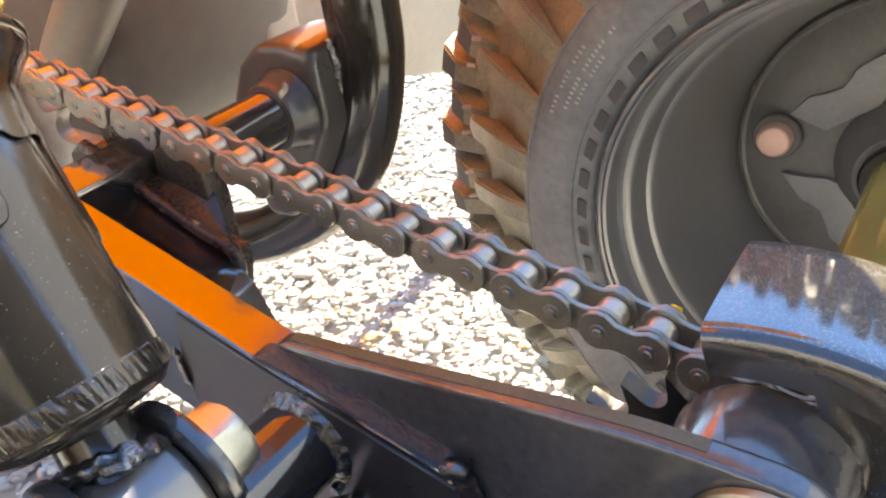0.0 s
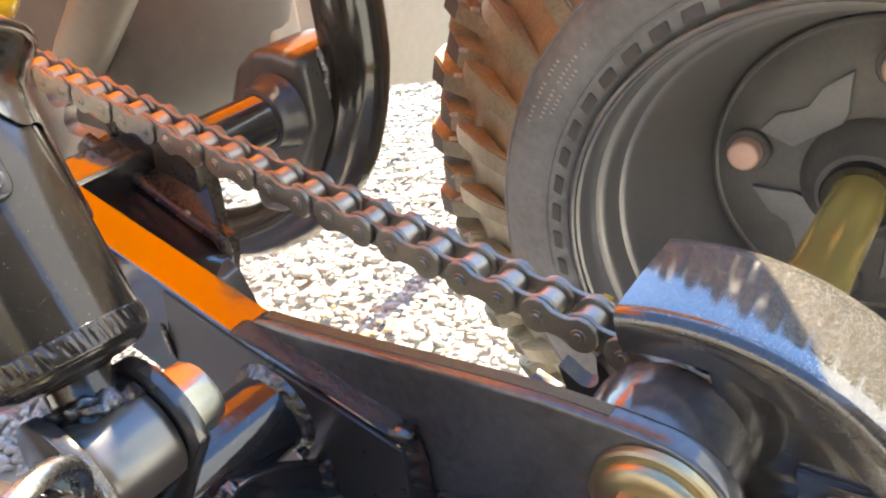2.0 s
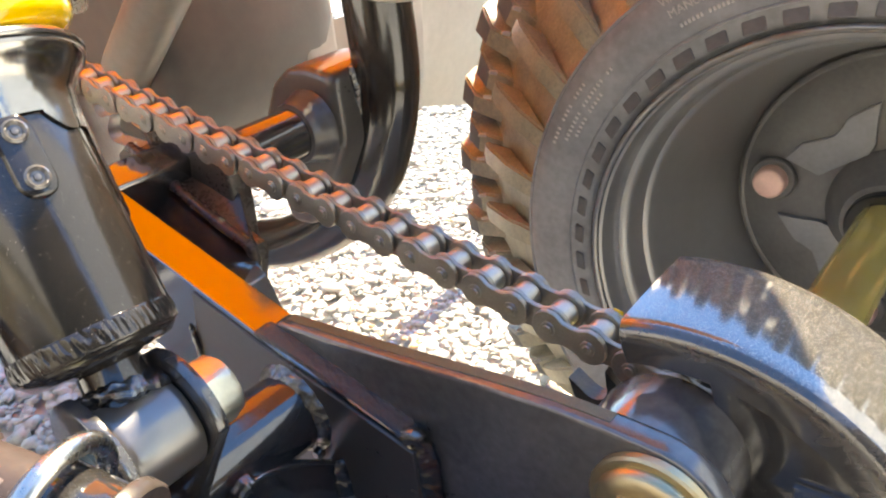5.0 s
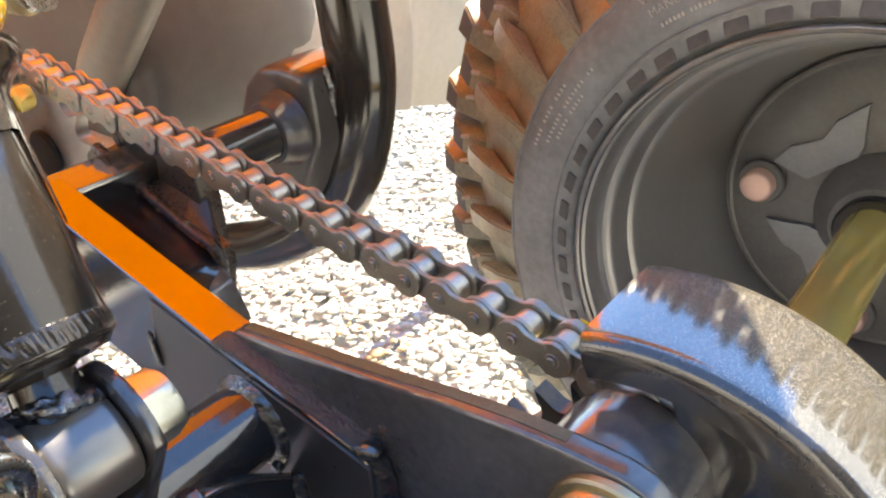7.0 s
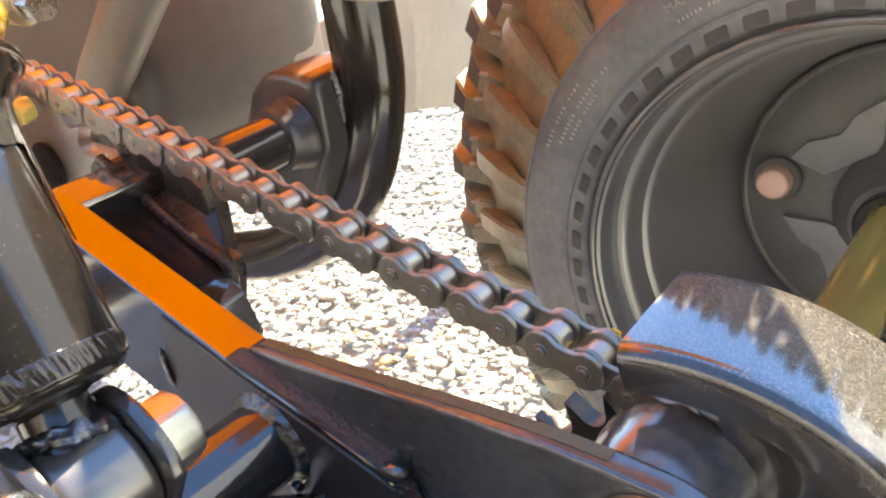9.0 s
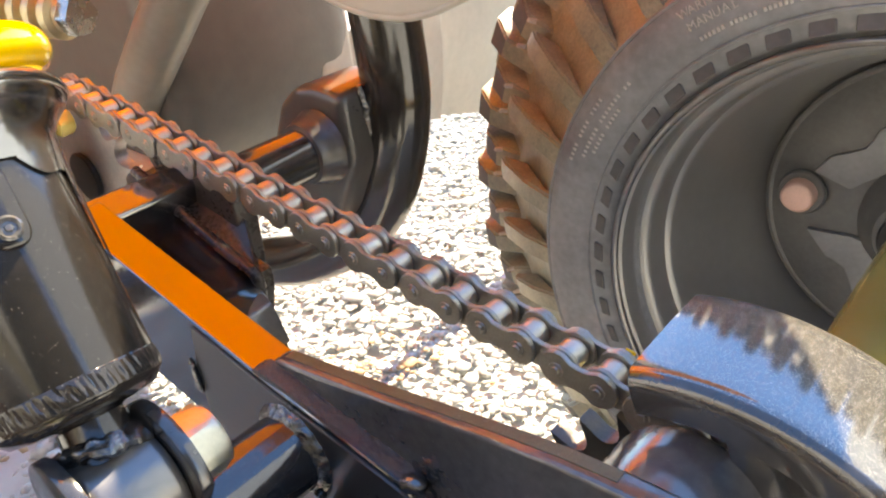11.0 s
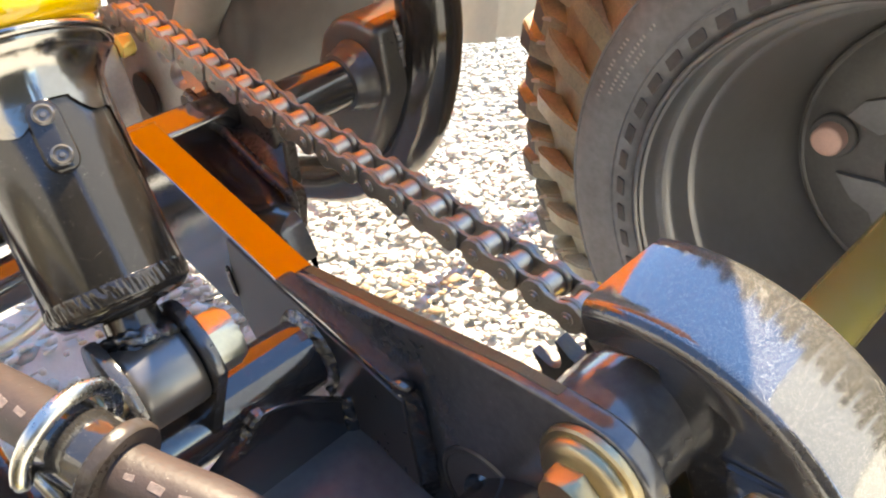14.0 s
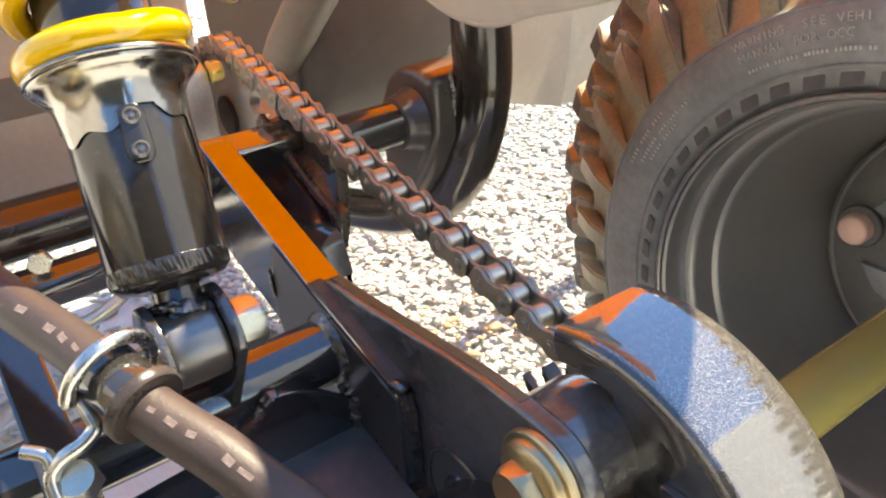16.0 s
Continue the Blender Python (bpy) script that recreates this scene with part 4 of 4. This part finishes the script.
def shock():
    t = thing("shock_absorber", EYE_C, "black shock absorber with chrome spring seat and yellow coil spring", "shock absorber")
    m = along_y(EYE_C.x, EYE_C.y, EYE_C.z)
    part("eye_bush", lathe([(0.006, -0.0086), (0.0114, -0.0086), (0.0120, -0.0080), (0.0122, -0.0065), (0.0122, 0.0065), (0.0120, 0.0080), (0.0114, 0.0086), (0.006, 0.0086)], m, 48), EYE_PAINT, t, "glossy black lower eye")
    part("eye_rubber", pipe_ring(m, 0.0045, 0.0105, -0.0090, 0.0090, 40), PLASTIC, t)
    s = axis_frame(EYE_C, SHOCK)
    part("neck", lathe([(0.0088, 0.009), (0.0076, 0.013), (0.0074, 0.0180), (0.0115, 0.0200)], s, 32), SHOCK_PAINT, t)
    wr = [s @ Vector((0.0086 * math.cos(a), 0.0086 * math.sin(a), 0.0118 + 0.0012 * math.sin(2 * a))) for a in np.linspace(0, 6.28, 90)]
    part("weld_bead", sweep(wr, 0.0022, 14, True, 0.9, 3), WELD, t, "lumpy weld at the neck")
    body = [(0, 0.0188), (0.0120, 0.0188), (0.0158, 0.0196), (0.0176, 0.0215), (RB, 0.0240), (RB, 0.0800), (0.0174, 0.0900), (0.0174, 0.13), (0, 0.13)]
    part("body", lathe(body, s, 96), SHOCK_PAINT, t, "glossy black shock body")
    def ribs(a, r, h):
        bulge = 1 - ((h - 0.0247) / 0.0026) ** 2
        return r + max(0, bulge) * (0.00015 + 0.00016 * math.sin(64 * a + 40 * h / 0.0026 * 0.05 + 2.5 * math.sin(7 * a)) + 0.00015 * math.sin(23 * a + 900 * h)), h
    ring = [(RB - 0.0004, 0.0218)] + [(RB, 0.0222 + 0.0005 * k) for k in range(11)] + [(RB - 0.0004, 0.0276)]
    part("weld_ring", lathe(ring, s, 300, False, ribs), SHOCK_PAINT, t, "ribbed weld ring round the base", angle=70)
    # chrome spring seat with a scalloped skirt
    S = 0.0825
    def skirt(a, r, h):
        if h < S - 0.012:
            w = 0.0030 + 0.0035 * math.cos(3 * a + 0.6) + 0.0022 * math.cos(7 * a)
            return r, h + w + (-0.016 if abs(((a - 2.95 + math.pi) % (2 * math.pi)) - math.pi) < 0.26 else 0)
        return r, h
    prof = [(0.0191, S - 0.0165), (0.0194, S - 0.010), (0.0200, S - 0.004), (0.0220, S - 0.0005), (0.0236, S + 0.0010), (0.0252, S + 0.0025), (0.0257, S + 0.0042), (0.0252, S + 0.0055),
            (0.0236, S + 0.0045), (0.0208, S + 0.0040), (0.0186, S + 0.0036)]
    part("spring_seat", lathe(prof, s, 180, False, skirt), CHROME, t, "chrome spring seat with scalloped skirt")
    part("seat_rim", lathe([(0.0252 + 0.0014 * math.cos(b), S + 0.0048 + 0.0014 * math.sin(b)) for b in np.linspace(0, 6.283, 13)], s, 90), CHROME, t)
    # riveted strap on the body: towards the rear, slightly to the near side
    face = Vector((0.90, -0.10, 0.40)).normalized()
    side = SHOCK.cross(face).normalized()
    face = side.cross(SHOCK).normalized()
    def on_body(h, off, lift):
        a = off / RB
        return EYE_C + SHOCK * h + (face * math.cos(a) + side * math.sin(a)) * (RB + lift)
    bm = bmesh.new()
    rows = []
    for i in range(33):
        h = 0.0546 + 0.0186 * i / 32
        e = max(0, 0.0588 - h, h - 0.0690) / 0.0043
        half = 0.0042 * math.sqrt(max(0.004, 1 - e * e))
        row = []
        for j in range(11):
            v = j / 5 - 1
            row.append(bm.verts.new(on_body(h, v * half, 0.0014 * (1 - max(abs(v), min(1, e)) ** 8) - 0.0001)))
        rows.append(row)
    for a, b in zip(rows, rows[1:]):
        for k in range(10):
            bm.faces.new((a[k], a[k + 1], b[k + 1], b[k]))
    strap = part("rivet_strap", bm, SHOCK_PAINT, t, "small black strap with two rivets")
    for h in (0.0690, 0.0588):
        p = on_body(h, 0, 0.0010)
        part("rivet", lathe([(0.0026, 0), (0.0026, 0.0008), (0.0021, 0.0012), (0.0014, 0.0005), (0.0009, 0.0005), (0.0007, 0.0010), (0, 0.0011)], axis_frame(p, face), 20), PAINT_DEEP, strap)
    # coil spring
    coil = []
    for k in range(240):
        a = 3.4 + k * 2 * math.pi / 48
        turns = k / 48
        rise = S + 0.0095 + 0.0015 * min(turns, 1) + max(0, turns - 0.75) * 0.026
        coil.append(s @ Vector((0.0228 * math.cos(a), 0.0228 * math.sin(a), rise)))
    part("spring", sweep(coil, 0.0050, 16), YELLOW, t, "glossy yellow coil spring")
    part("rod_cover", rod(s, 0.0150, 0.13, 0.20, 40), CHROME, t)


shock()


# ---- brake hose with ferrule and wire clip ----
HOSE_PTS = [(-0.1735, -0.1602, 0.3123), (-0.1345, -0.1453, 0.3097), (-0.107, -0.1366, 0.3055), (-0.0847, -0.1291, 0.3021), (-0.0647, -0.1233, 0.2992), (-0.0481, -0.1176, 0.2931), (-0.0312, -0.1089, 0.2865), (-0.0177, -0.1021, 0.2788), (-0.006, -0.0943, 0.2687), (0.024, -0.0903, 0.2487), (0.084, -0.0903, 0.2187)]


def hose():
    path = smooth_path(HOSE_PTS, 10)
    t = thing("brake_hose", (-0.05, -0.12, 0.30), "brown-black rubber brake hose with worn white print", "hose")
    tube = part("tube", sweep(path, 0.0071, 28), HOSE, t)
    # worn print: short bars along the upper side
    bar = to_mesh("print_bar", block((0.0042, 0.0022, 0.0003), Matrix(), 0.0001, 1), PRINT)
    eye = Vector((0.1, -0.25, 0.62))
    rng = random.Random(4)
    for k in range(6, len(path) - 25):
        if k % 3 or rng.random() < 0.25:
            continue
        p, d = path[k], (path[k + 1] - path[k - 1]).normalized()
        n = (eye - p)
        n = (n - d * n.dot(d)).normalized()
        f = Matrix((d, n.cross(d), n)).transposed().to_4x4()
        m = Matrix.Translation(p + n * 0.0070) @ f @ Matrix.Rotation(rng.uniform(-0.2, 0.2), 4, "Z")
        part("print_bar", bar, None, tube, m=m @ Matrix.Diagonal((rng.uniform(0.5, 1.1), rng.uniform(0.6, 1.1), 1, 1)))
    a, b = Vector(HOSE_PTS[4]), Vector(HOSE_PTS[5])
    d = (b - a).normalized()
    fr = axis_frame(a - d * 0.004, d)
    part("ferrule", lathe([(0.0066, 0), (0.0084, 0), (0.0088, 0.0008), (0.0088, 0.0170), (0.0066, 0.0175)], fr, 40), PAINT_SOFT, t, "black crimped ferrule")
    part("collar", lathe([(0.0066, 0.0165), (0.0106, 0.0165), (0.0112, 0.0171), (0.0112, 0.0195), (0.0106, 0.0203), (0.0070, 0.0203)], fr, 40, True), PLASTIC, t, "dull dark collar")
    c = thing("wire_clip", (-0.09, -0.13, 0.26), "bright zinc wire clip looped round the hose", "clip")
    u = Vector((0, -1, 0))
    u = (u - d * u.dot(d)).normalized()
    w = u.cross(d) if u.cross(d).z > 0 else d.cross(u)
    loop = [a + d * 0.001 + (u * math.cos(radians(b)) + w * math.sin(radians(b))) * 0.0125 for b in range(205, -1, -20)]
    loop += [(-0.0679, -0.1323, 0.2948), (-0.0644, -0.1309, 0.2896), (-0.0624, -0.1308, 0.2866), (-0.0618, -0.1346, 0.2838), (-0.0628, -0.1409, 0.2809), (-0.0624, -0.1445, 0.2765), (-0.0588, -0.1447, 0.2705)]
    part("wire", sweep(smooth_path(loop, 7), 0.0021, 16), ZINC, c)
    part("wire_end", sweep(smooth_path([(-0.0629, -0.1434, 0.2785), (-0.0654, -0.1436, 0.2821), (-0.0695, -0.1483, 0.2836)], 6), 0.0020, 14), ZINC, c)
    part("clip_bolt", hexagon(axis_frame((-0.0619, -0.1387, 0.2732), (0.5, -0.2, 0.8)), 0.010, -0.004, 0.003), ZINC_PALE, c, "pale yellow bolt head")


hose()


# ---- chain guide ----
def chain_guide():
    t = thing("chain_guide", (-0.21, 0.006, 0.25), "black plastic chain guide under the upper run", "chain guide")
    def under(x, drop):
        p = T1 + DIR * ((x - T1.x) / DIR.x)
        return p.z - drop
    pad = [(-0.250, under(-0.250, 0.0150)), (-0.2485, under(-0.2485, 0.0085)), (-0.243, under(-0.243, 0.0068)), (-0.199, under(-0.199, 0.0066)), (-0.1945, under(-0.1945, 0.0085)), (-0.1935, 0.2770), (-0.196, 0.256),
           (-0.203, 0.256), (-0.212, 0.268), (-0.226, 0.278), (-0.243, 0.286)]
    part("pad", prism(pad, 0.0100, 0.0205, "y", 0.0018, 3), PLASTIC, t)
    # sloping fin between the pad and a rounded rib that turns down at its rear corner
    rib = [(-0.2459, 0.2971), (-0.2255, 0.2869), (-0.2050, 0.2768), (-0.1907, 0.2707), (-0.1811, 0.2675), (-0.1763, 0.2645)]
    ridge = [(-0.2527, 0.2935), (-0.2255, 0.2862), (-0.2014, 0.2822), (-0.1928, 0.2801), (-0.1850, 0.2728), (-0.1770, 0.2652)]
    back = (0.0130, 0.0130, 0.0130, 0.0130, 0.0080, 0.0030)
    bm = bmesh.new()
    rows = []
    for (x0, z0), (x1, z1), y1 in zip(rib, ridge, back):
        rows.append([bm.verts.new((x0 + (x1 - x0) * k / 5, 0.0015 + (y1 - 0.0015) * k / 5, z0 + (z1 - z0) * k / 5 - 0.0012 * math.sin(math.pi * k / 5))) for k in range(6)])
    for a, b in zip(rows, rows[1:]):
        for k in range(5):
            bm.faces.new((a[k], a[k + 1], b[k + 1], b[k]))
    bmesh.ops.recalc_face_normals(bm, faces=bm.faces)
    bmesh.ops.solidify(bm, geom=bm.faces[:], thickness=0.0016)
    part("fin", bm, PLASTIC, t, "sloping brown-black plastic fin", angle=30)
    edge = [(x, 0.0015, z) for x, z in rib] + [(-0.1762, 0.0020, 0.2600), (-0.1778, 0.0022, 0.2545), (-0.1826, 0.0024, 0.2410)]
    part("rib", sweep(smooth_path(edge, 6), 0.0024, 16), PLASTIC, t, "rounded plastic rib")
    part("end_web", prism([(-0.1775, 0.2640), (-0.1775, 0.2580), (-0.1835, 0.2420), (-0.2050, 0.2450), (-0.2050, 0.2740)], 0.0015, 0.0100, "y", 0.0010, 2), PLASTIC, t)
    part("mount_plate", prism([(-0.235, 0.285), (-0.172, 0.262), (-0.168, 0.235), (-0.20, 0.23), (-0.24, 0.25)], -0.0250, -0.0215, "y", 0.001), PAINT, t, "glossy black mounting plate")


chain_guide()


# ---- side bar with bracket ----
def side_bar():
    t = thing("side_bar", (-0.2, 0.1, 0.16), "glossy black bent tube side bar with welded bracket", "side bar")
    pts = [(-0.185, 0.1, 0.3700), (-0.185, 0.1, 0.318), (-0.1872, 0.1, 0.298), (-0.1935, 0.1, 0.277), (-0.2050, 0.1, 0.254), (-0.2280, 0.1, 0.2290), (-0.260, 0.1, 0.2085), (-0.305, 0.1, 0.1905), (-0.40, 0.1, 0.172), (-0.60, 0.1, 0.165)]
    part("bent_tube", sweep(smooth_path(pts, 8), 0.0155, 36), SHOCK_PAINT, t)
    br = [(-0.190, 0.3120), (-0.2060, 0.3150), (-0.2200, 0.3140), (-0.2330, 0.3050), (-0.2420, 0.2900), (-0.2450, 0.2700), (-0.2440, 0.2500), (-0.2400, 0.2320), (-0.2250, 0.2320), (-0.2050, 0.2550), (-0.1905, 0.2790)]
    part("bracket", prism(br, 0.0700, 0.1080, "y", 0.0060, 5), PAINT_BRACKET, t, "boxed black bracket")
    part("weld_bead", bead([(-0.1905, 0.083, 0.3130), (-0.1905, 0.0845, 0.300), (-0.194, 0.0855, 0.285), (-0.200, 0.086, 0.27)], 0.0022, 21, 0.4), WELD, t)
    m = along_y(-0.2075, 0, 0.2880)
    part("cross_tube", rod(m, 0.0118, 0.016, 0.072, 40), PAINT_SOFT, t)
    part("collar", lathe([(0.0118, 0.0575), (0.0136, 0.0580), (0.0142, 0.0596), (0.0144, 0.0625), (0.0156, 0.0640), (0.0160, 0.0665), (0.0175, 0.0690), (0.0118, 0.0710)], m, 44), PAINT_BRACKET, t, "stepped black collar")


side_bar()


# ---- engine side: case, output cover, strut, rods ----
def engine():
    t = thing("engine_case", (-0.45, 0.15, 0.20), "dark grey rounded engine casing behind the chain", "engine")
    pts = [(-0.56, 0.20), (-0.40, 0.215), (-0.365, 0.245), (-0.352, 0.30), (-0.360, 0.40), (-0.40, 0.46), (-0.56, 0.46)]
    part("crankcase", prism(pts, 0.085, 0.235, "y", 0.022, 5), CASE_DARK, t)
    part("cover_rib", prism([(-0.37, 0.25), (-0.358, 0.25), (-0.352, 0.40), (-0.364, 0.40)], 0.20, 0.232, "y", 0.005, 3), PANEL, t)
    o = thing("output_cover", (-0.30, -0.02, 0.25), "cast aluminium output cover beside the front sprocket", "engine cover")
    part("cover", prism([(-0.286, 0.262), (-0.281, 0.290), (-0.283, 0.318), (-0.300, 0.326), (-0.335, 0.322), (-0.35, 0.30), (-0.34, 0.25), (-0.30, 0.246)], -0.030, -0.0085, "y", 0.004, 4), CAST, o)
    part("cover_bolt", hexagon(along_y(-0.283, -0.0085, 0.3165), 0.0105, 0, 0.0065), GOLD, o, "yellow zinc hex bolt")
    part("case_half", prism([(-0.31, 0.225), (-0.313, 0.255), (-0.325, 0.268), (-0.42, 0.275), (-0.46, 0.25), (-0.40, 0.20)], 0.022, 0.060, "y", 0.008, 4), CAST, o)
    part("dowel", rod(axis_frame((-0.236, 0.0175, 0.2990), (-1, 0.25, 0.05)), 0.0030, 0, 0.06, 24), CHROME, o, "polished round rod end")
    part("dowel", rod(axis_frame((-0.233, 0.0175, 0.2915), (-1, 0.25, 0.05)), 0.0034, 0, 0.06, 24), CHROME, o)
    s = thing("frame_strut", (-0.36, 0.07, 0.28), "pale grey diagonal frame strut", "strut")
    part("tube", sweep([(-0.405, 0.080, 0.270), (-0.372, 0.080, 0.302), (-0.308, 0.080, 0.352), (-0.20, 0.080, 0.436)], 0.0150, 32), STRUT, s)
    part("strut_foot", prism([(-0.425, 0.235), (-0.385, 0.245), (-0.372, 0.285), (-0.395, 0.290), (-0.43, 0.262)], 0.066, 0.094, "y", 0.004, 3), STRUT, s)


engine()


# ---- plastic panels ----
def panels():
    t = thing("heel_guard", (-0.12, 0.10, 0.345), "pale grey plastic heel guard over the side bar", "panel")
    belly = [(-0.200, 0.366), (-0.190, 0.3565), (-0.172, 0.3500), (-0.156, 0.3462), (-0.140, 0.3455), (-0.125, 0.3480), (-0.107, 0.3540), (-0.087, 0.3585), (-0.063, 0.3650), (-0.045, 0.3720), (-0.050, 0.3800), (-0.110, 0.3820), (-0.190, 0.3860)]
    bm = prism(belly, 0.0640, 0.119, "y", 0.0035, 4)
    for v in bm.verts:
        v.co.y = 0.064 + (v.co.y - 0.064) * min(1, max(0.16, (-0.085 - v.co.x) / 0.05))
        v.co.z += 0.30 * (v.co.y - 0.064) * min(1, max(0, (0.386 - v.co.z) / 0.012))
    part("shell", bm, PANEL, t)
    part("edge_bead", sweep(smooth_path([(x, 0.0655, z + 0.0012) for x, z in belly[1:10]], 5), 0.0016, 12), PANEL, t)
    p = thing("foot_well", (-0.40, 0.3, 0.20), "pale grey moulded foot well panel with folds", "panel")
    def shell(y0, y1, name):
        bm = bmesh.new()
        rows = []
        n = 30
        for i in range(n + 1):
            y = y0 + (y1 - y0) * i / n
            row = []
            for j in range(9):
                low = 0.195 - 0.28 * max(0, y - 0.31)
                z = low + (0.285 - low) * j / 8
                fold = min(1, max(0, (y - 0.375 - 0.05 * (z - 0.2)) / 0.014))
                row.append(bm.verts.new((-0.398 - 0.022 * fold * fold * (3 - 2 * fold) - 0.016 * (1 - j / 8) ** 2, y, z)))
            rows.append(row)
        for a, b in zip(rows, rows[1:]):
            for k in range(8):
                bm.faces.new((a[k], a[k + 1], b[k + 1], b[k]))
        bmesh.ops.solidify(bm, geom=bm.faces[:], thickness=0.004)
        part(name, bm, PANEL, p)
    shell(0.10, 0.35, "inner_shell")
    shell(0.3496, 0.70, "outer_shell")
    f = thing("rear_fender", (-0.5, 0.15, 0.50), "orange plastic rear fender arching over the frame", "fender")
    bm = bmesh.new()
    rows = []
    for i in range(30):
        row = []
        for j in range(26):
            y = -0.115 + j * 0.0202
            rear = float(np.interp(y, (-0.02, 0.01, 0.06, 0.20, 0.215, 0.23, 0.262, 0.28, 0.335, 0.39), (-0.15, -0.17, -0.200, -0.206, -0.225, -0.240, -0.250, -0.255, -0.258, -0.26)))
            x = -0.80 + (rear + 0.80) * i / 29
            z = 0.515 + 0.03 * math.sin(math.pi * i / 29) - 0.10 * float(np.interp(y, (0.19, 0.22, 0.27, 0.30, 0.34, 0.39), (0.0, 0.18, 0.78, 0.95, 1.05, 1.3)))
            row.append(bm.verts.new((x, y, z)))
        rows.append(row)
    for a, b in zip(rows, rows[1:]):
        for k in range(25):
            bm.faces.new((a[k], a[k + 1], b[k + 1], b[k]))
    bmesh.ops.solidify(bm, geom=bm.faces[:], thickness=0.003)
    part("skin", bm, ORANGE, f)
    # added panel out of view; its outline shades the arm, chain and guard's front
    k = thing("tail_panel", (-0.13, 0.1, 0.50), "unseen orange plastic panel added above the rear axle to cast shade", "panel")
    part("underside", prism([(-0.204, 0.06), (-0.010, 0.06), (-0.010, 0.118), (0.022, 0.127), (0.022, 0.140), (0.008, 0.158), (-0.016, 0.186), (-0.204, 0.186)], 0.5205, 0.548, "z", 0.004, 2), ORANGE_SOLID, k)


panels()


# ---- lower frame, left of the shock ----
def lower_frame():
    t = thing("lower_frame", (-0.6, -0.1, 0.12), "black tubular lower frame of the quad", "frame")
    part("cross_member", rod(along_y(-0.595, 0, 0.142), 0.0270, -0.45, 0.16, 48, 0.003), SHOCK_PAINT, t)
    part("rail", sweep(smooth_path([(-0.56, -0.40, 0.100), (-0.56, -0.10, 0.098), (-0.57, 0.10, 0.100)], 6), 0.020, 28), PAINT_SOFT, t)
    part("cable", sweep(smooth_path([(-0.52, -0.16, 0.10), (-0.50, -0.11, 0.085), (-0.49, -0.07, 0.092), (-0.50, -0.02, 0.115)], 8), 0.0055, 16), ZINC_PALE, t, "pale sleeved cable")
    part("frame_bolt", hexagon(axis_frame((-0.545, -0.098, 0.128), (1, -0.2, 0.2)), 0.018, -0.005, 0.008), ZINC, t, "bright bolt head")
    p = thing("rear_body_cover", (-0.72, -0.1, 0.13), "pale grey plastic body cover behind the frame", "body cover")
    part("shell", prism([(-0.735, 0.125), (-0.70, 0.130), (-0.69, 0.30), (-0.70, 0.48), (-0.735, 0.48)], -0.45, 0.12, "y", 0.010, 3), PANEL, p)
    part("seam_strip", prism([(-0.6985, 0.21), (-0.6945, 0.21), (-0.6915, 0.25), (-0.6955, 0.25)], -0.44, 0.11, "y", 0.001, 1), PANEL_DARK, p)
    h = thing("hose_fitting", (-0.33, 0.03, 0.335), "yellow zinc threaded fitting beside the strut", "fitting")
    fr = axis_frame((-0.318, 0.030, 0.3530), (-0.9, -0.25, 0.12))
    part("body", rod(fr, 0.0085, 0.0, 0.045, 28), ZINC_PALE, h)
    for k in range(4):
        part("rib", lathe([(0.0085, 0.004 + 0.010 * k), (0.0120, 0.005 + 0.010 * k), (0.0120, 0.009 + 0.010 * k), (0.0085, 0.010 + 0.010 * k)], fr, 28), BRONZE, h)
    part("nut", hexagon(fr, 0.017, -0.006, 0.002), ZINC, h)


lower_frame()


# ---- far walls that close the place; side and near ones are added out of view ----
def far_wall():
    bm = block((0.25, 9.0, 3.0), Matrix.Translation((2.35, 5.0, 1.48)), 0.01, 1)
    tagged(part("wall_rear", bm, WALL), "plain pale rendered wall behind the vehicle", "wall", kind="structure")
    # unseen dark wall, added so the glossy black parts mirror something dark
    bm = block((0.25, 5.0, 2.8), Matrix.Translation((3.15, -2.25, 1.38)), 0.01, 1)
    # unseen beige wall, added to be mirrored as pale streaks in tubes and shock
    near = block((8.0, 0.25, 2.7), Matrix.Translation((-1.2, -3.6, 1.33)), 0.01, 1)
    tagged(part("wall_near", near, WALL_BEIGE), "unseen beige wall added beside the vehicle for pale reflections", "wall", kind="structure")
    tagged(part("wall_side", bm, WALL_DARK), "unseen dark wall added to darken reflections in the black paint", "wall", kind="structure")


far_wall()
